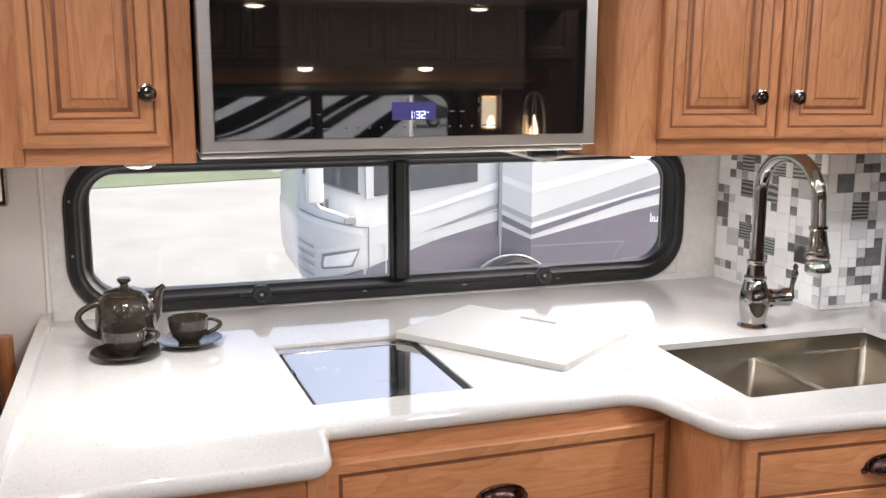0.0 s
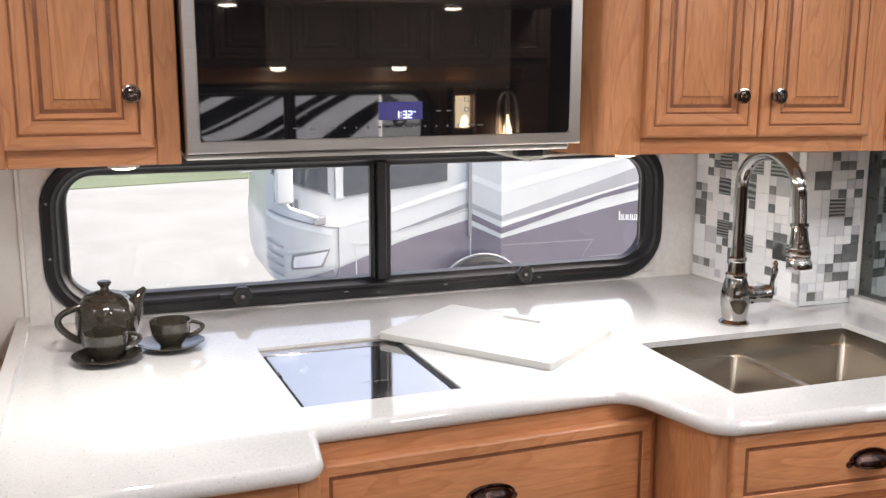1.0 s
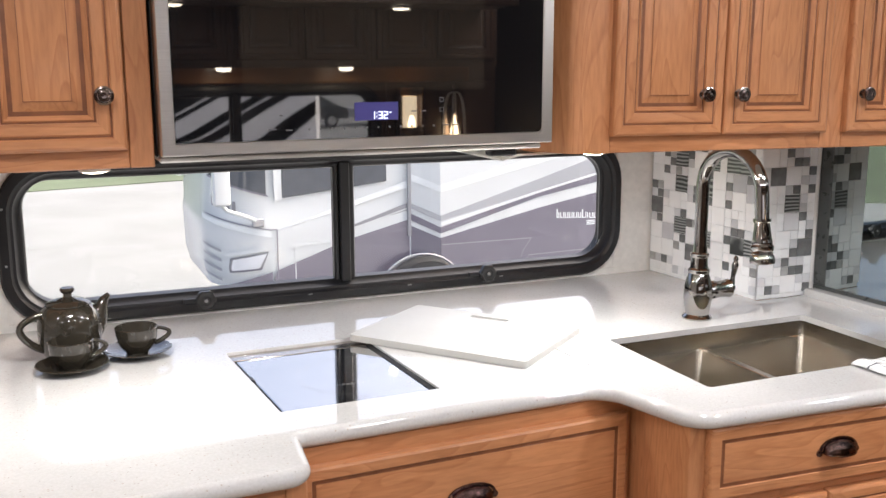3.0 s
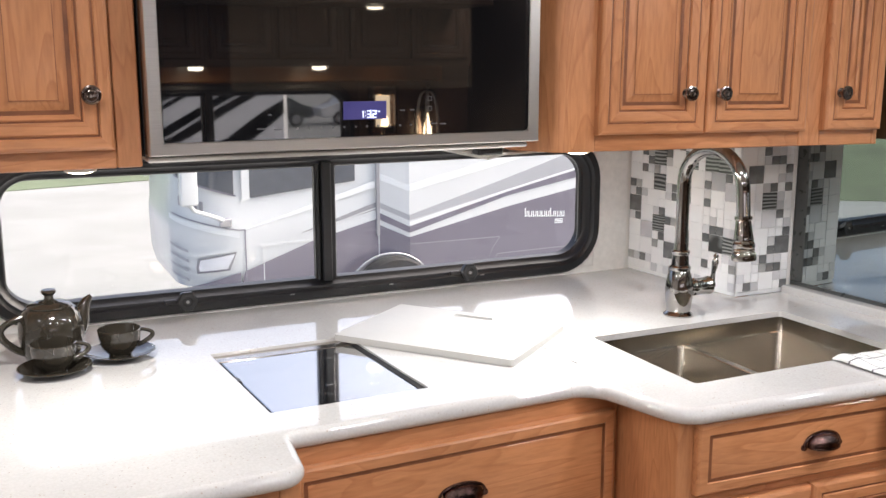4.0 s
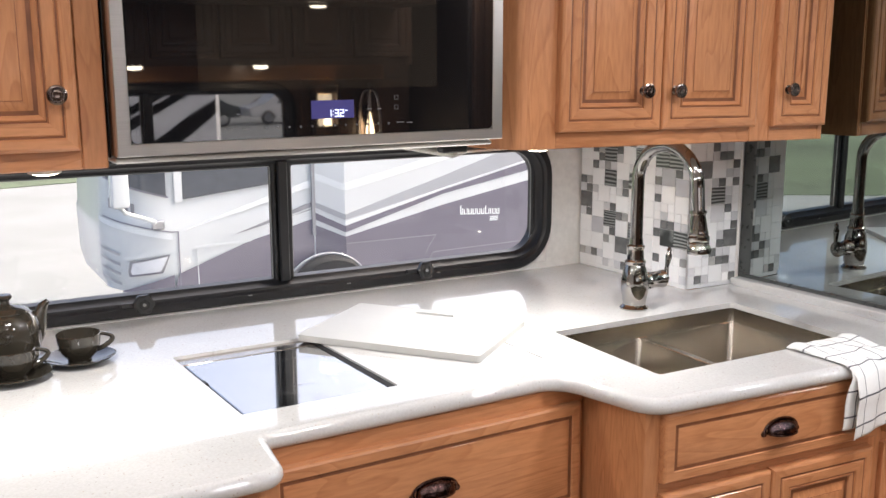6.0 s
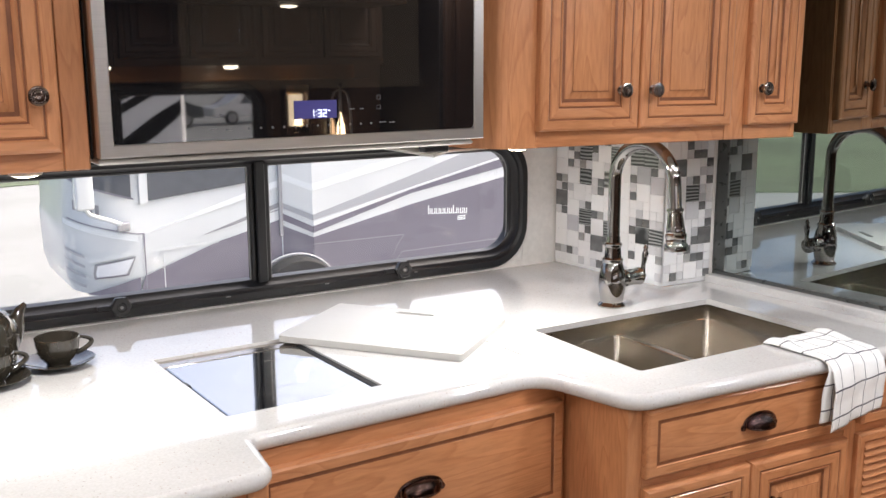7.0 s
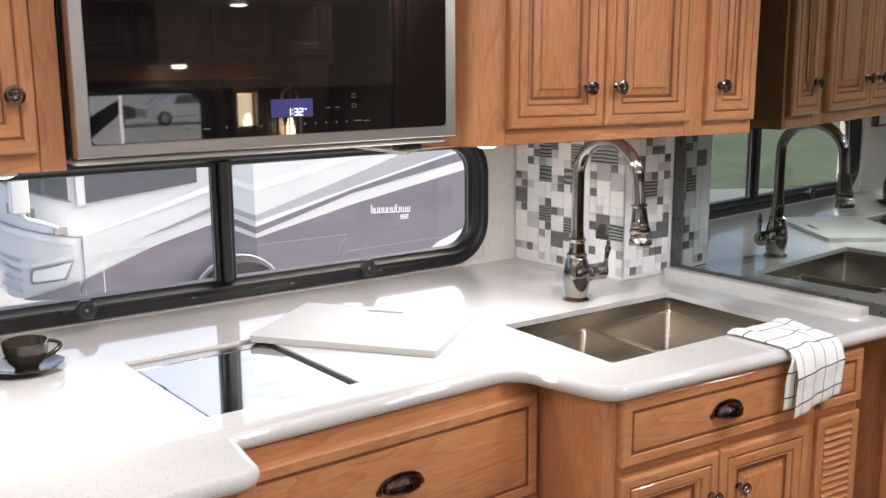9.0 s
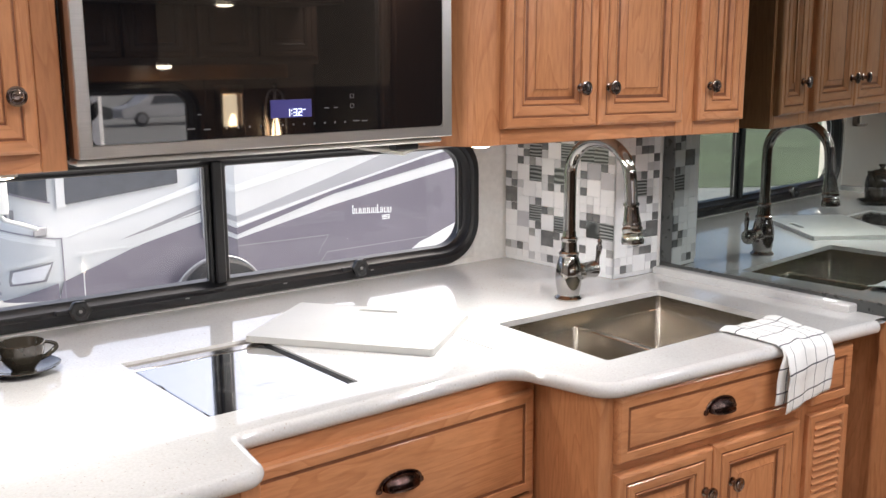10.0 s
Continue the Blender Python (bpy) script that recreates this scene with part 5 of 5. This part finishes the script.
def lantern(x):
    """A candle lamp under an arched wire hood with a ball on top."""
    t = thing("wall_sconce", "lit candle lamp under an arched metal wire hood", "wall light", "wall lights")
    z, y = 1.135, YB + 0.013
    part("backplate", box(x - 0.04, x + 0.04, y, y + 0.010, z, z + 0.16, 0.004), PEWTER, t)
    part("tray", lathe([(0.0005, 0.0), (0.052, 0.0), (0.056, 0.006), (0.054, 0.012), (0.0005, 0.012)], 28, (x, y + 0.07, z)), PEWTER, t)
    part("candle", lathe([(0.0005, 0.0), (0.022, 0.0), (0.019, 0.045), (0.010, 0.085), (0.003, 0.115), (0.0005, 0.12)], 18, (x, y + 0.07, z + 0.0125)), FLAME, t, "glowing candle-shaped bulb")
    for turn_deg in (0, 60, 120):
        d = Vector((math.cos(radians(turn_deg)), math.sin(radians(turn_deg)), 0))
        pts = []
        for k in range(25):
            c, q = math.cos(math.pi * k / 24), math.sin(math.pi * k / 24)
            pts.append(Vector((x, y + 0.07, z + 0.012)) + d * (0.060 * math.copysign(abs(c) ** 0.6, c)) + Vector((0, 0, 0.225 * max(0.0, q) ** 0.8)))
        part("hood_wire", tube(pts, 0.0045, 8), STEEL, t, "bright bent wire")
    part("finial", lathe([(0.0005, 0.0), (0.005, 0.002), (0.004, 0.010), (0.011, 0.018), (0.012, 0.024), (0.008, 0.032), (0.0005, 0.035)], 16, (x, y + 0.07, z + 0.238)), PEWTER, t)


def sconce(x):
    t = thing("wall_sconce", "lit candle-style wall sconce in a metal frame", "wall light", "wall lights")
    z, y = 1.16, YB + 0.013
    part("backplate", box(x - 0.055, x + 0.055, y, y + 0.012, z, z + 0.24, 0.004), PEWTER, t)
    part("candle", lathe([(0.0005, 0.0), (0.026, 0.0), (0.022, 0.05), (0.010, 0.10), (0.003, 0.135), (0.0005, 0.14)], 18, (x, y + 0.065, z + 0.05)), FLAME, t, "glowing candle-shaped bulb")
    part("shade", lathe([(0.034, 0.0), (0.036, 0.0), (0.036, 0.15), (0.034, 0.15), (0.034, 0.0)], 20, (x, y + 0.05, z + 0.045)), SHADE_GLOW, t, "glowing cream shade")
    for s in (-1, 1):
        part("side_bar", box(x + s * 0.055 - 0.006, x + s * 0.055 + 0.006, y + 0.0125, y + 0.09, z, z + 0.24, 0.003), PEWTER, t)
    part("tray", box(x - 0.048, x + 0.048, y + 0.0125, y + 0.09, z, z + 0.014, 0.003), PEWTER, t)


sconce(1.46)
lantern(1.69)
# added near-black body that hides the pale end wall from the microwave's reflection
tall = thing("tall_cabinet", "near-black tall cabinet across the aisle, added to keep the microwave's reflection dark", "cabinet")
part("body", box(1.95, 3.29, YB + 0.002, YB + 0.6, 0.0, CEIL - 0.003, 0.003), plain("dark_backdrop", (0.030, 0.022, 0.018), 0.5, vary=0.2), tall)
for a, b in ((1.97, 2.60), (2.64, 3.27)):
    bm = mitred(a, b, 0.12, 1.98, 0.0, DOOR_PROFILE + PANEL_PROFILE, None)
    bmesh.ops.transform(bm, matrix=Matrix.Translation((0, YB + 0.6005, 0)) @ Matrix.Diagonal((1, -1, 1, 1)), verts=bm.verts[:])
    part("door", bm, WOOD_FAR_SHADED, tall)

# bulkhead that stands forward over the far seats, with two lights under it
solid("bulkhead", box(-1.3, 1.72, YB + 0.352, YB + 0.72, 1.752, CEIL - 0.002, 0.006), WOOD_FAR_SHADED, "cherry bulkhead below the ceiling across the aisle, in shade-darkened colour", "bulkhead", "structure")
for lx in (0.29, 1.23):
    t = thing("puck_light", "round light under the bulkhead across the aisle", "light", "under-cabinet lights")
    part("rim", lathe([(0.037, 0.004), (0.045, 0.004), (0.044, -0.004), (0.037, -0.006), (0.037, 0.004)], 24, (lx, YB + 0.58, 1.7475)), STEEL, t)
    part("lens", lathe([(0.0005, 0.004), (0.036, 0.004), (0.033, -0.010), (0.0005, -0.014)], 24, (lx, YB + 0.58, 1.7475)), LED, t, "glowing warm lens")

for lx, ly in CEILING_LIGHTS:
    t = thing("ceiling_light", "round recessed ceiling light, lit", "light", "ceiling lights")
    part("rim", lathe([(0.085, 0.0), (0.095, 0.0), (0.098, -0.008), (0.090, -0.012), (0.083, -0.006), (0.085, 0.0)], 32, (lx, ly, CEIL - 0.001)), STEEL, t)
    part("lens", lathe([(0.0005, -0.002), (0.082, -0.002), (0.080, -0.006), (0.0005, -0.006)], 32, (lx, ly, CEIL - 0.001)), LED, t, "glowing lens")


# ---- outside ----
GROUND = -1.5
CONCRETE = plain("pale_concrete", (0.203, 0.214, 0.219), 0.85, vary=0.12, scale=0.6, grain=8, bump_mm=1)
GRASS = plain("grass", (0.085, 0.112, 0.066), 0.95, vary=0.35, scale=0.3, grain=5)
solid("ground", box(-400, 400, -400, 400, GROUND - 0.3, GROUND), CONCRETE, "pale concrete yard reaching to the horizon", "ground", "structure", smooth=0)
solid("lawn", slab([(-300, -20), (-25, 6), (-16.6, 9.6), (-1.5, 22.2), (3, 23.2), (40, 27), (300, 27), (300, 380), (-300, 380)], 'z', GROUND - 0.2, GROUND + 0.02), GRASS, "green lawn beyond the yard", "lawn", "structure", smooth=0)
solid("lawn", box(-300, 300, -380, -95.0, GROUND - 0.2, GROUND + 0.02), GRASS, "green lawn beyond the yard", "lawn", "structure", smooth=0)

BODY_WHITE = plain("coach_white", (0.75, 0.775, 0.762), 0.25, vary=0.04, scale=1.5, coat=0.5)
BODY_PURPLE = plain("coach_purple", (0.20, 0.185, 0.225), 0.25, vary=0.10, scale=1.2, coat=0.5)
BODY_GREY = plain("coach_grey", (0.33, 0.33, 0.34), 0.25, vary=0.06, scale=1.2, coat=0.5)
BODY_PALE = plain("coach_pale_grey", (0.45, 0.46, 0.475), 0.25, vary=0.05, scale=1.2, coat=0.5)
DARKGLASS = plain("coach_dark_glass", (0.10, 0.11, 0.125), 0.05, vary=0.1, bump_mm=0, coat=0.5)
TYRE = plain("tyre", (0.03, 0.03, 0.03), 0.8)
ALLOY = plain("polished_wheel", (0.6, 0.6, 0.62), 0.25, 1.0)
BRIGHT = plain("bright_white_paint", (0.89, 0.915, 0.90), 0.3, vary=0.03)
LINE = plain("panel_line", (0.25, 0.24, 0.28), 0.5)


def outside_coach():
    v = thing("motorhome", "white motorhome with purple lower side, grey stripes and a slide-out", "motorhome")
    ys, yb, x0, r = 7.52, 9.95, 1.36, 0.62
    zb, zt = -0.80, 2.65

    def nose(a, z, out=0.0):
        """A place on the rounded front corner; a runs from 0 (dead ahead) to 90 (along the side)."""
        lean = max(0.0, z - 0.2) * 0.10 * math.cos(radians(a))
        return (x0 + r - (r + out) * math.cos(radians(a)) + lean, ys + r - (r + out) * math.sin(radians(a)), z)
    loops = []
    for z, k in ((zb, -0.06), (zb + 0.2, -0.01), (-0.25, 0.0), (-0.10, 0.0), (-0.06, -0.015), (0.15, -0.02), (0.25, -0.03), (1.2, -0.03), (zt, -0.06)):
        loops.append([(11.0, ys, z), (11.0, yb, z), (x0 + r, yb, z)] + [(x, yb - (y - ys), z) for x, y, _ in (nose(a, z, k) for a in range(85, 0, -10))] + [nose(a, z, k) for a in range(0, 91, 6)])
    part("body", loft(loops), BODY_WHITE, v)
    part("roof", slab([(p[0], p[1]) for p in loops[-1]], 'z', zt, zt + 0.05), BODY_WHITE, v)
    e = ys - 0.006

    def decal(name, pts, mat, dy=0.0, label=""):
        part(name, slab(pts, 'y', e - dy, e - dy + 0.0055), mat, v, label, smooth=0)

    def wrap(name, rows, mat, out, label=""):
        """A patch on the front corner: rows of (angle from, angle to, height from, height to)."""
        n_ = 9
        part(name, loft([[nose(a0 + (a1 - a0) * k / n_, z0 + (z1 - z0) * k / n_, out) for k in range(n_ + 1)] for a0, a1, z0, z1 in rows], False), mat, v, label)
    decal("lower_paint", [(1.98, -0.80), (3.80, -0.80), (3.80, -0.11), (3.46, -0.19), (2.78, -0.36), (2.03, -0.63)], BODY_PURPLE, 0, "purple lower paint")
    wrap("lower_paint", [(40, 90, -0.80, -0.80), (40, 90, -0.79, -0.635)], BODY_PURPLE, 0.006)
    decal("stripe", [(2.62, -0.275), (3.46, -0.005), (3.50, 0.005), (3.50, -0.075), (3.46, -0.085)], BODY_GREY, 0, "grey tapering stripe")
    decal("pinstripe", [(2.72, -0.265), (3.50, -0.045), (3.50, -0.06), (2.72, -0.272)], BODY_WHITE, 0.002)
    decal("stripe", [(2.01, -0.21), (2.7, 0.01), (3.50, 0.25), (3.50, 0.175), (2.7, -0.04)], BRIGHT, 0.0, "bright white stripe")
    decal("driver_window", [(2.10, 0.13), (3.24, 0.25), (3.24, 0.95), (2.12, 0.95)], DARKGLASS, 0.001, "dark driver's side window")
    decal("window_band", [(2.02, 0.10), (2.10, 0.11), (2.10, 0.95), (2.02, 0.95)], BODY_WHITE, 0.001)
    decal("door_line", [(2.035, -0.80), (2.045, -0.80), (2.045, -0.19), (1.98, -0.188), (1.98, -0.198), (2.035, -0.20)], LINE, 0.002)
    wrap("door_line", [(20, 90, -0.02, -0.19), (20, 90, -0.032, -0.20)], LINE, 0.012)
    decal("hatch_edge", [(2.19, -0.36), (2.80, -0.345), (2.80, -0.365), (2.23, -0.385), (2.23, -0.80), (2.22, -0.80), (2.22, -0.39), (2.19, -0.39)], BODY_WHITE, 0.003)
    # windscreen, headlight, grille and badge on the rounded nose
    wrap("windscreen", [(24, 86, 0.37, 0.17), (24, 86, 0.95, 0.95)], DARKGLASS, 0.008, "dark wraparound windscreen")
    wrap("windscreen_edge", [(22, 88, 0.355, 0.15), (22, 88, 0.375, 0.17)], LINE, 0.010)
    wrap("brow", [(46, 84, -0.47, -0.40), (46, 86, -0.44, -0.355), (48, 86, -0.43, -0.345)], BODY_WHITE, 0.03, "moulded brow over the headlight")
    wrap("headlight_bezel", [(49, 80, -0.640, -0.605), (48, 84, -0.585, -0.50), (50, 87, -0.485, -0.415)], BODY_GREY, 0.012, "grey headlight surround")
    wrap("stripe", [(12, 90, -0.085, -0.275), (12, 90, -0.035, -0.21)], BRIGHT, 0.009, "bright white stripe round the nose")
    wrap("headlight", [(52, 78, -0.615, -0.585), (51, 82, -0.58, -0.50), (53, 85, -0.50, -0.435)], plain("headlight_lens", (0.88, 0.89, 0.90), 0.10, 0.1, coat=1.0), 0.020, "clear slanted headlight")
    wrap("headlight_edge", [(50, 80, -0.632, -0.60), (50, 80, -0.618, -0.588)], LINE, 0.018)
    for k in range(4):
        wrap("grille_slot", [(12, 40, -0.36 - 0.10 * k, -0.43 - 0.10 * k), (12, 40, -0.33 - 0.10 * k, -0.40 - 0.10 * k)], BODY_PALE, 0.010)
    for k in range(5):
        wrap("nose_badge", [(30 + 6 * k, 33.5 + 6 * k, 0.06 - 0.012 * k, 0.055 - 0.012 * k), (30 + 6 * k, 33.5 + 6 * k, 0.16 - 0.012 * k, 0.155 - 0.012 * k)], BODY_GREY, 0.012)
    # mirror on its arm
    part("mirror_arm", tube([(1.84, ys - 0.02, -0.09), (1.70, ys - 0.12, -0.02), (1.50, ys - 0.20, 0.06), (1.44, ys - 0.22, 0.14)], 0.022, 12), BODY_WHITE, v)
    part("mirror_foot", box(1.78, 1.90, ys - 0.06, ys + 0.01, -0.15, -0.06, 0.01), ALLOY, v)
    part("mirror_housing", box(1.36, 1.53, ys - 0.30, ys - 0.16, 0.12, 0.72, 0.04, 3), BODY_WHITE, v, "white mirror housing")
    part("front_mirror_arm", tube([(1.30, ys + 0.3, 0.42), (1.12, ys + 0.25, 0.40), (0.95, ys + 0.2, 0.46)], 0.018, 10), BODY_WHITE, v)
    # slide-out room with its slanted front cheek
    y2, xs = 7.40, 3.82
    part("slide_out", slab([(xs, y2), (9.6, y2), (9.6, ys + 0.1), (3.49, ys + 0.1), (3.49, ys - 0.002)], 'z', -0.80, 2.3), BODY_WHITE, v, "white slide-out room", smooth=0)
    part("corner_post", box(3.475, 3.515, ys - 0.03, ys - 0.003, -0.36, 2.3, 0.004), BODY_GREY, v, "grey seal at the slide-out's edge")
    f = y2 - 0.006

    def d2(name, pts, mat, dy=0.0, label=""):
        part(name, slab(pts, 'y', f - dy, f - dy + 0.0055), mat, v, label, smooth=0)
    d2("lower_paint", [(xs + 0.002, -0.80), (9.6, -0.80), (9.6, 0.66), (6.28, 0.098), (5.03, -0.128), (xs + 0.002, -0.39)], BODY_PURPLE, 0, "purple lower paint")
    d2("stripe", [(xs + 0.002, -0.34), (5.03, -0.0), (6.28, 0.22), (8.2, 0.56), (8.2, 0.67), (6.28, 0.322), (5.03, 0.041), (xs + 0.002, -0.272)], BODY_PURPLE, 0.001, "purple tapering stripe")
    d2("pinstripe", [(xs + 0.002, -0.262), (5.03, 0.049), (6.28, 0.332), (8.2, 0.69), (8.2, 0.74), (6.28, 0.352), (5.03, 0.070), (xs + 0.002, -0.225)], BRIGHT, 0.001, "bright white pinstripe")
    d2("stripe", [(xs + 0.002, -0.204), (5.03, 0.073), (6.28, 0.356), (8.2, 0.75), (8.2, 1.2), (5.56, 0.364), (5.03, 0.202), (xs + 0.002, -0.145)], BODY_PALE, 0.0, "pale grey tapering stripe")
    d2("stripe", [(xs + 0.002, 0.114), (5.04, 0.382), (6.6, 0.73), (6.6, 0.81), (5.0, 0.455), (xs + 0.002, 0.187)], BRIGHT, 0.0, "bright white stripe")
    def d3(name, z, mat):
        """A band on the slanted cheek: heights at the post and at the corner."""
        p, q = Vector((3.515, ys - 0.009, 0)), Vector((xs - 0.002, y2 - 0.0065, 0))
        off = Vector((-0.002, -0.006, 0))
        bm = bmesh.new()
        loft([[p + Vector((0, 0, z[0])), q + Vector((0, 0, z[1]))], [p + off + Vector((0, 0, z[0])), q + off + Vector((0, 0, z[1]))], [p + off + Vector((0, 0, z[2])), q + off + Vector((0, 0, z[3]))], [p + Vector((0, 0, z[2])), q + Vector((0, 0, z[3]))]], False, bm)
        part(name, bm, mat, v, smooth=0)
    d3("cheek_stripe", (0.245, 0.114, 0.315, 0.187), BRIGHT)
    d3("cheek_stripe", (-0.06, -0.204, 0.0, -0.145), BODY_PALE)
    d3("cheek_stripe", (-0.19, -0.34, -0.115, -0.272), BODY_PURPLE)
    d3("cheek_paint", (-0.80, -0.80, -0.25, -0.39), BODY_PURPLE)
    for a, b, c, d in ((3.83, -0.47, 4.935, -0.472), (4.935, -0.472, 4.837, -0.60), (4.837, -0.60, 4.80, -0.69), (4.909, -0.667, 6.30, -0.645), (4.909, -0.667, 4.80, -0.80)):
        d2("hatch_line", [(a, b), (c, d), (c, d + 0.009), (a, b + 0.009)], BODY_GREY, 0.002)
    # white patch painted for the reflection in the window's lower right corner
    d2("corner_flash", [(6.02, -0.80), (9.0, -0.80), (9.0, 0.30), (6.34, -0.65), (6.20, -0.69)], BRIGHT, 0.003, "bright white patch for a reflection in the window")
    # maker's lettering as plain bars
    x = 5.255
    for k, w in enumerate((0.036, 0.052, 0.046, 0.046, 0.050, 0.046, 0.058, 0.020, 0.046, 0.042)):
        big, base = (0.035 if k in (0, 6) else 0.0), -0.262 - 0.0035 * k
        # each letter is a pair of uprights with a bar, not a character
        d2("badge_bar", [(x, base), (x + 0.014, base), (x + 0.014, base + 0.068 + big), (x, base + 0.068 + big)], BRIGHT, 0.003)
        if w > 0.03:
            d2("badge_bar", [(x + w - 0.012, base), (x + w, base), (x + w, base + 0.068), (x + w - 0.012, base + 0.068)], BRIGHT, 0.003)
            d2("badge_bar", [(x + 0.0145, base + 0.002), (x + w - 0.0125, base + 0.002), (x + w - 0.0125, base + 0.014), (x + 0.0145, base + 0.014)], BRIGHT, 0.003)
        x += w + 0.010
    for k in range(3):
        d2("badge_bar", [(5.655, -0.325 - 0.020 * k), (5.765, -0.325 - 0.020 * k), (5.765, -0.312 - 0.020 * k), (5.655, -0.312 - 0.020 * k)], BRIGHT, 0.003)
    # front wheel in its arch
    cx, cz = 3.58, -1.085
    turn = Euler((radians(90), 0, 0)).to_matrix()
    part("wheel_well", lathe([(0.0006, 0.0), (0.53, 0.0), (0.53, 0.01), (0.0006, 0.01)], 40, (cx, y2 - 0.010, cz), turn), BODY_GREY, v, "grey wheel cover")
    wheel = part("wheel", lathe([(0.24, -0.1), (0.44, -0.1), (0.47, -0.05), (0.47, 0.05), (0.44, 0.10), (0.26, 0.10), (0.24, 0.04)], 40, (cx, y2 - 0.115, GROUND + 0.472), turn), TYRE, v, "black tyre on a polished rim")
    part("rim", lathe([(0.0006, 0.05), (0.08, 0.06), (0.10, 0.03), (0.20, 0.02), (0.25, 0.09), (0.26, 0.10)], 32, (cx, y2 - 0.115, GROUND + 0.472), turn), ALLOY, wheel)
    arch = [(cx + 0.54 * math.cos(radians(a)), y2 - 0.03, cz + 0.54 * math.sin(radians(a))) for a in range(0, 181, 9)]
    part("wheel_arch", tube(arch, 0.013, 10), BODY_PALE, v, "bright wheel-arch trim")


outside_coach()


def far_coach():
    """The vehicle seen through the window across the aisle: pale side with dark wavy bands."""
    v = thing("motorhome", "pale grey motorhome side with dark wavy graphics", "motorhome")
    y = -9.0
    part("body", box(-9.0, 2.55, y - 2.4, y, -1.1, 2.7, 0.05), plain("far_coach_paint", (0.88, 0.88, 0.92), 0.3), v)
    bands = ((-1.75, -0.55, TYRE), (-0.30, 0.10, BODY_GREY), (0.16, 0.26, TYRE), (0.62, 0.80, TYRE), (0.86, 1.05, BODY_GREY), (1.45, 1.75, TYRE))
    for s0, s1, mat in bands:
        loops = []
        for s in (s0, s1):
            line = []
            for k in range(33):
                u = k / 32
                line.append((-0.4 + 2.4 * u + s + 0.10 * math.sin(u * 9.0), y + 0.006, 0.60 + 0.95 * (u ** 1.5) + 0.06 * math.sin(u * 9.0 + s)))
            loops.append([(min(p[0], 2.5), p[1], p[2]) for p in line])
        bm = loft(loops, False)
        bmesh.ops.solidify(bm, geom=bm.faces[:], thickness=0.005)
        part("wavy_band", bm, mat, v)
    part("wheel", lathe([(0.05, -0.1), (0.44, -0.1), (0.47, 0.0), (0.44, 0.1), (0.05, 0.1)], 32, (-5.5, y + 0.0, GROUND + 0.47), Euler((radians(90), 0, 0)).to_matrix()), TYRE, v)


far_coach()


def parked_car(x, y, body_mat, label):
    c = thing("car", label, "car", "parked cars", (x, y, GROUND))
    side = [(-2.2, 0.35), (-2.25, 0.75), (-1.5, 0.92), (-0.9, 1.42), (0.9, 1.45), (1.6, 0.98), (2.2, 0.88), (2.25, 0.40)]
    bm = slab(side, 'y', -0.85, 0.85)
    bmesh.ops.bevel(bm, geom=bm.edges[:], offset=0.06, segments=2, affect='EDGES')
    part("body", bm, body_mat, c)
    part("side_glass", slab([(-0.95, 0.95), (-0.7, 1.34), (0.75, 1.36), (1.3, 0.98)], 'y', 0.852, 0.86), DARKGLASS, c, smooth=0)
    for wx in (-1.35, 1.4):
        w = part("wheel", lathe([(0.05, -0.1), (0.30, -0.1), (0.33, 0.0), (0.30, 0.1), (0.05, 0.1)], 24, (wx, 0.80, 0.33), Euler((radians(90), 0, 0)).to_matrix()), TYRE, c)
        part("rim", lathe([(0.0006, -0.115), (0.20, -0.115), (0.21, -0.10)], 20, (wx, 0.80, 0.33), Euler((radians(90), 0, 0)).to_matrix()), ALLOY, w)


CAR_DARK = plain("car_dark_paint", (0.05, 0.055, 0.06), 0.2, coat=0.6)
parked_car(11.0, -43.0, CAR_DARK, "dark parked car in the yard")
parked_car(16.0, -43.5, plain("car_white_paint", (0.7, 0.7, 0.71), 0.25, coat=0.6), "white parked car in the yard")
parked_car(21.5, -43.0, CAR_DARK, "dark parked car in the yard")
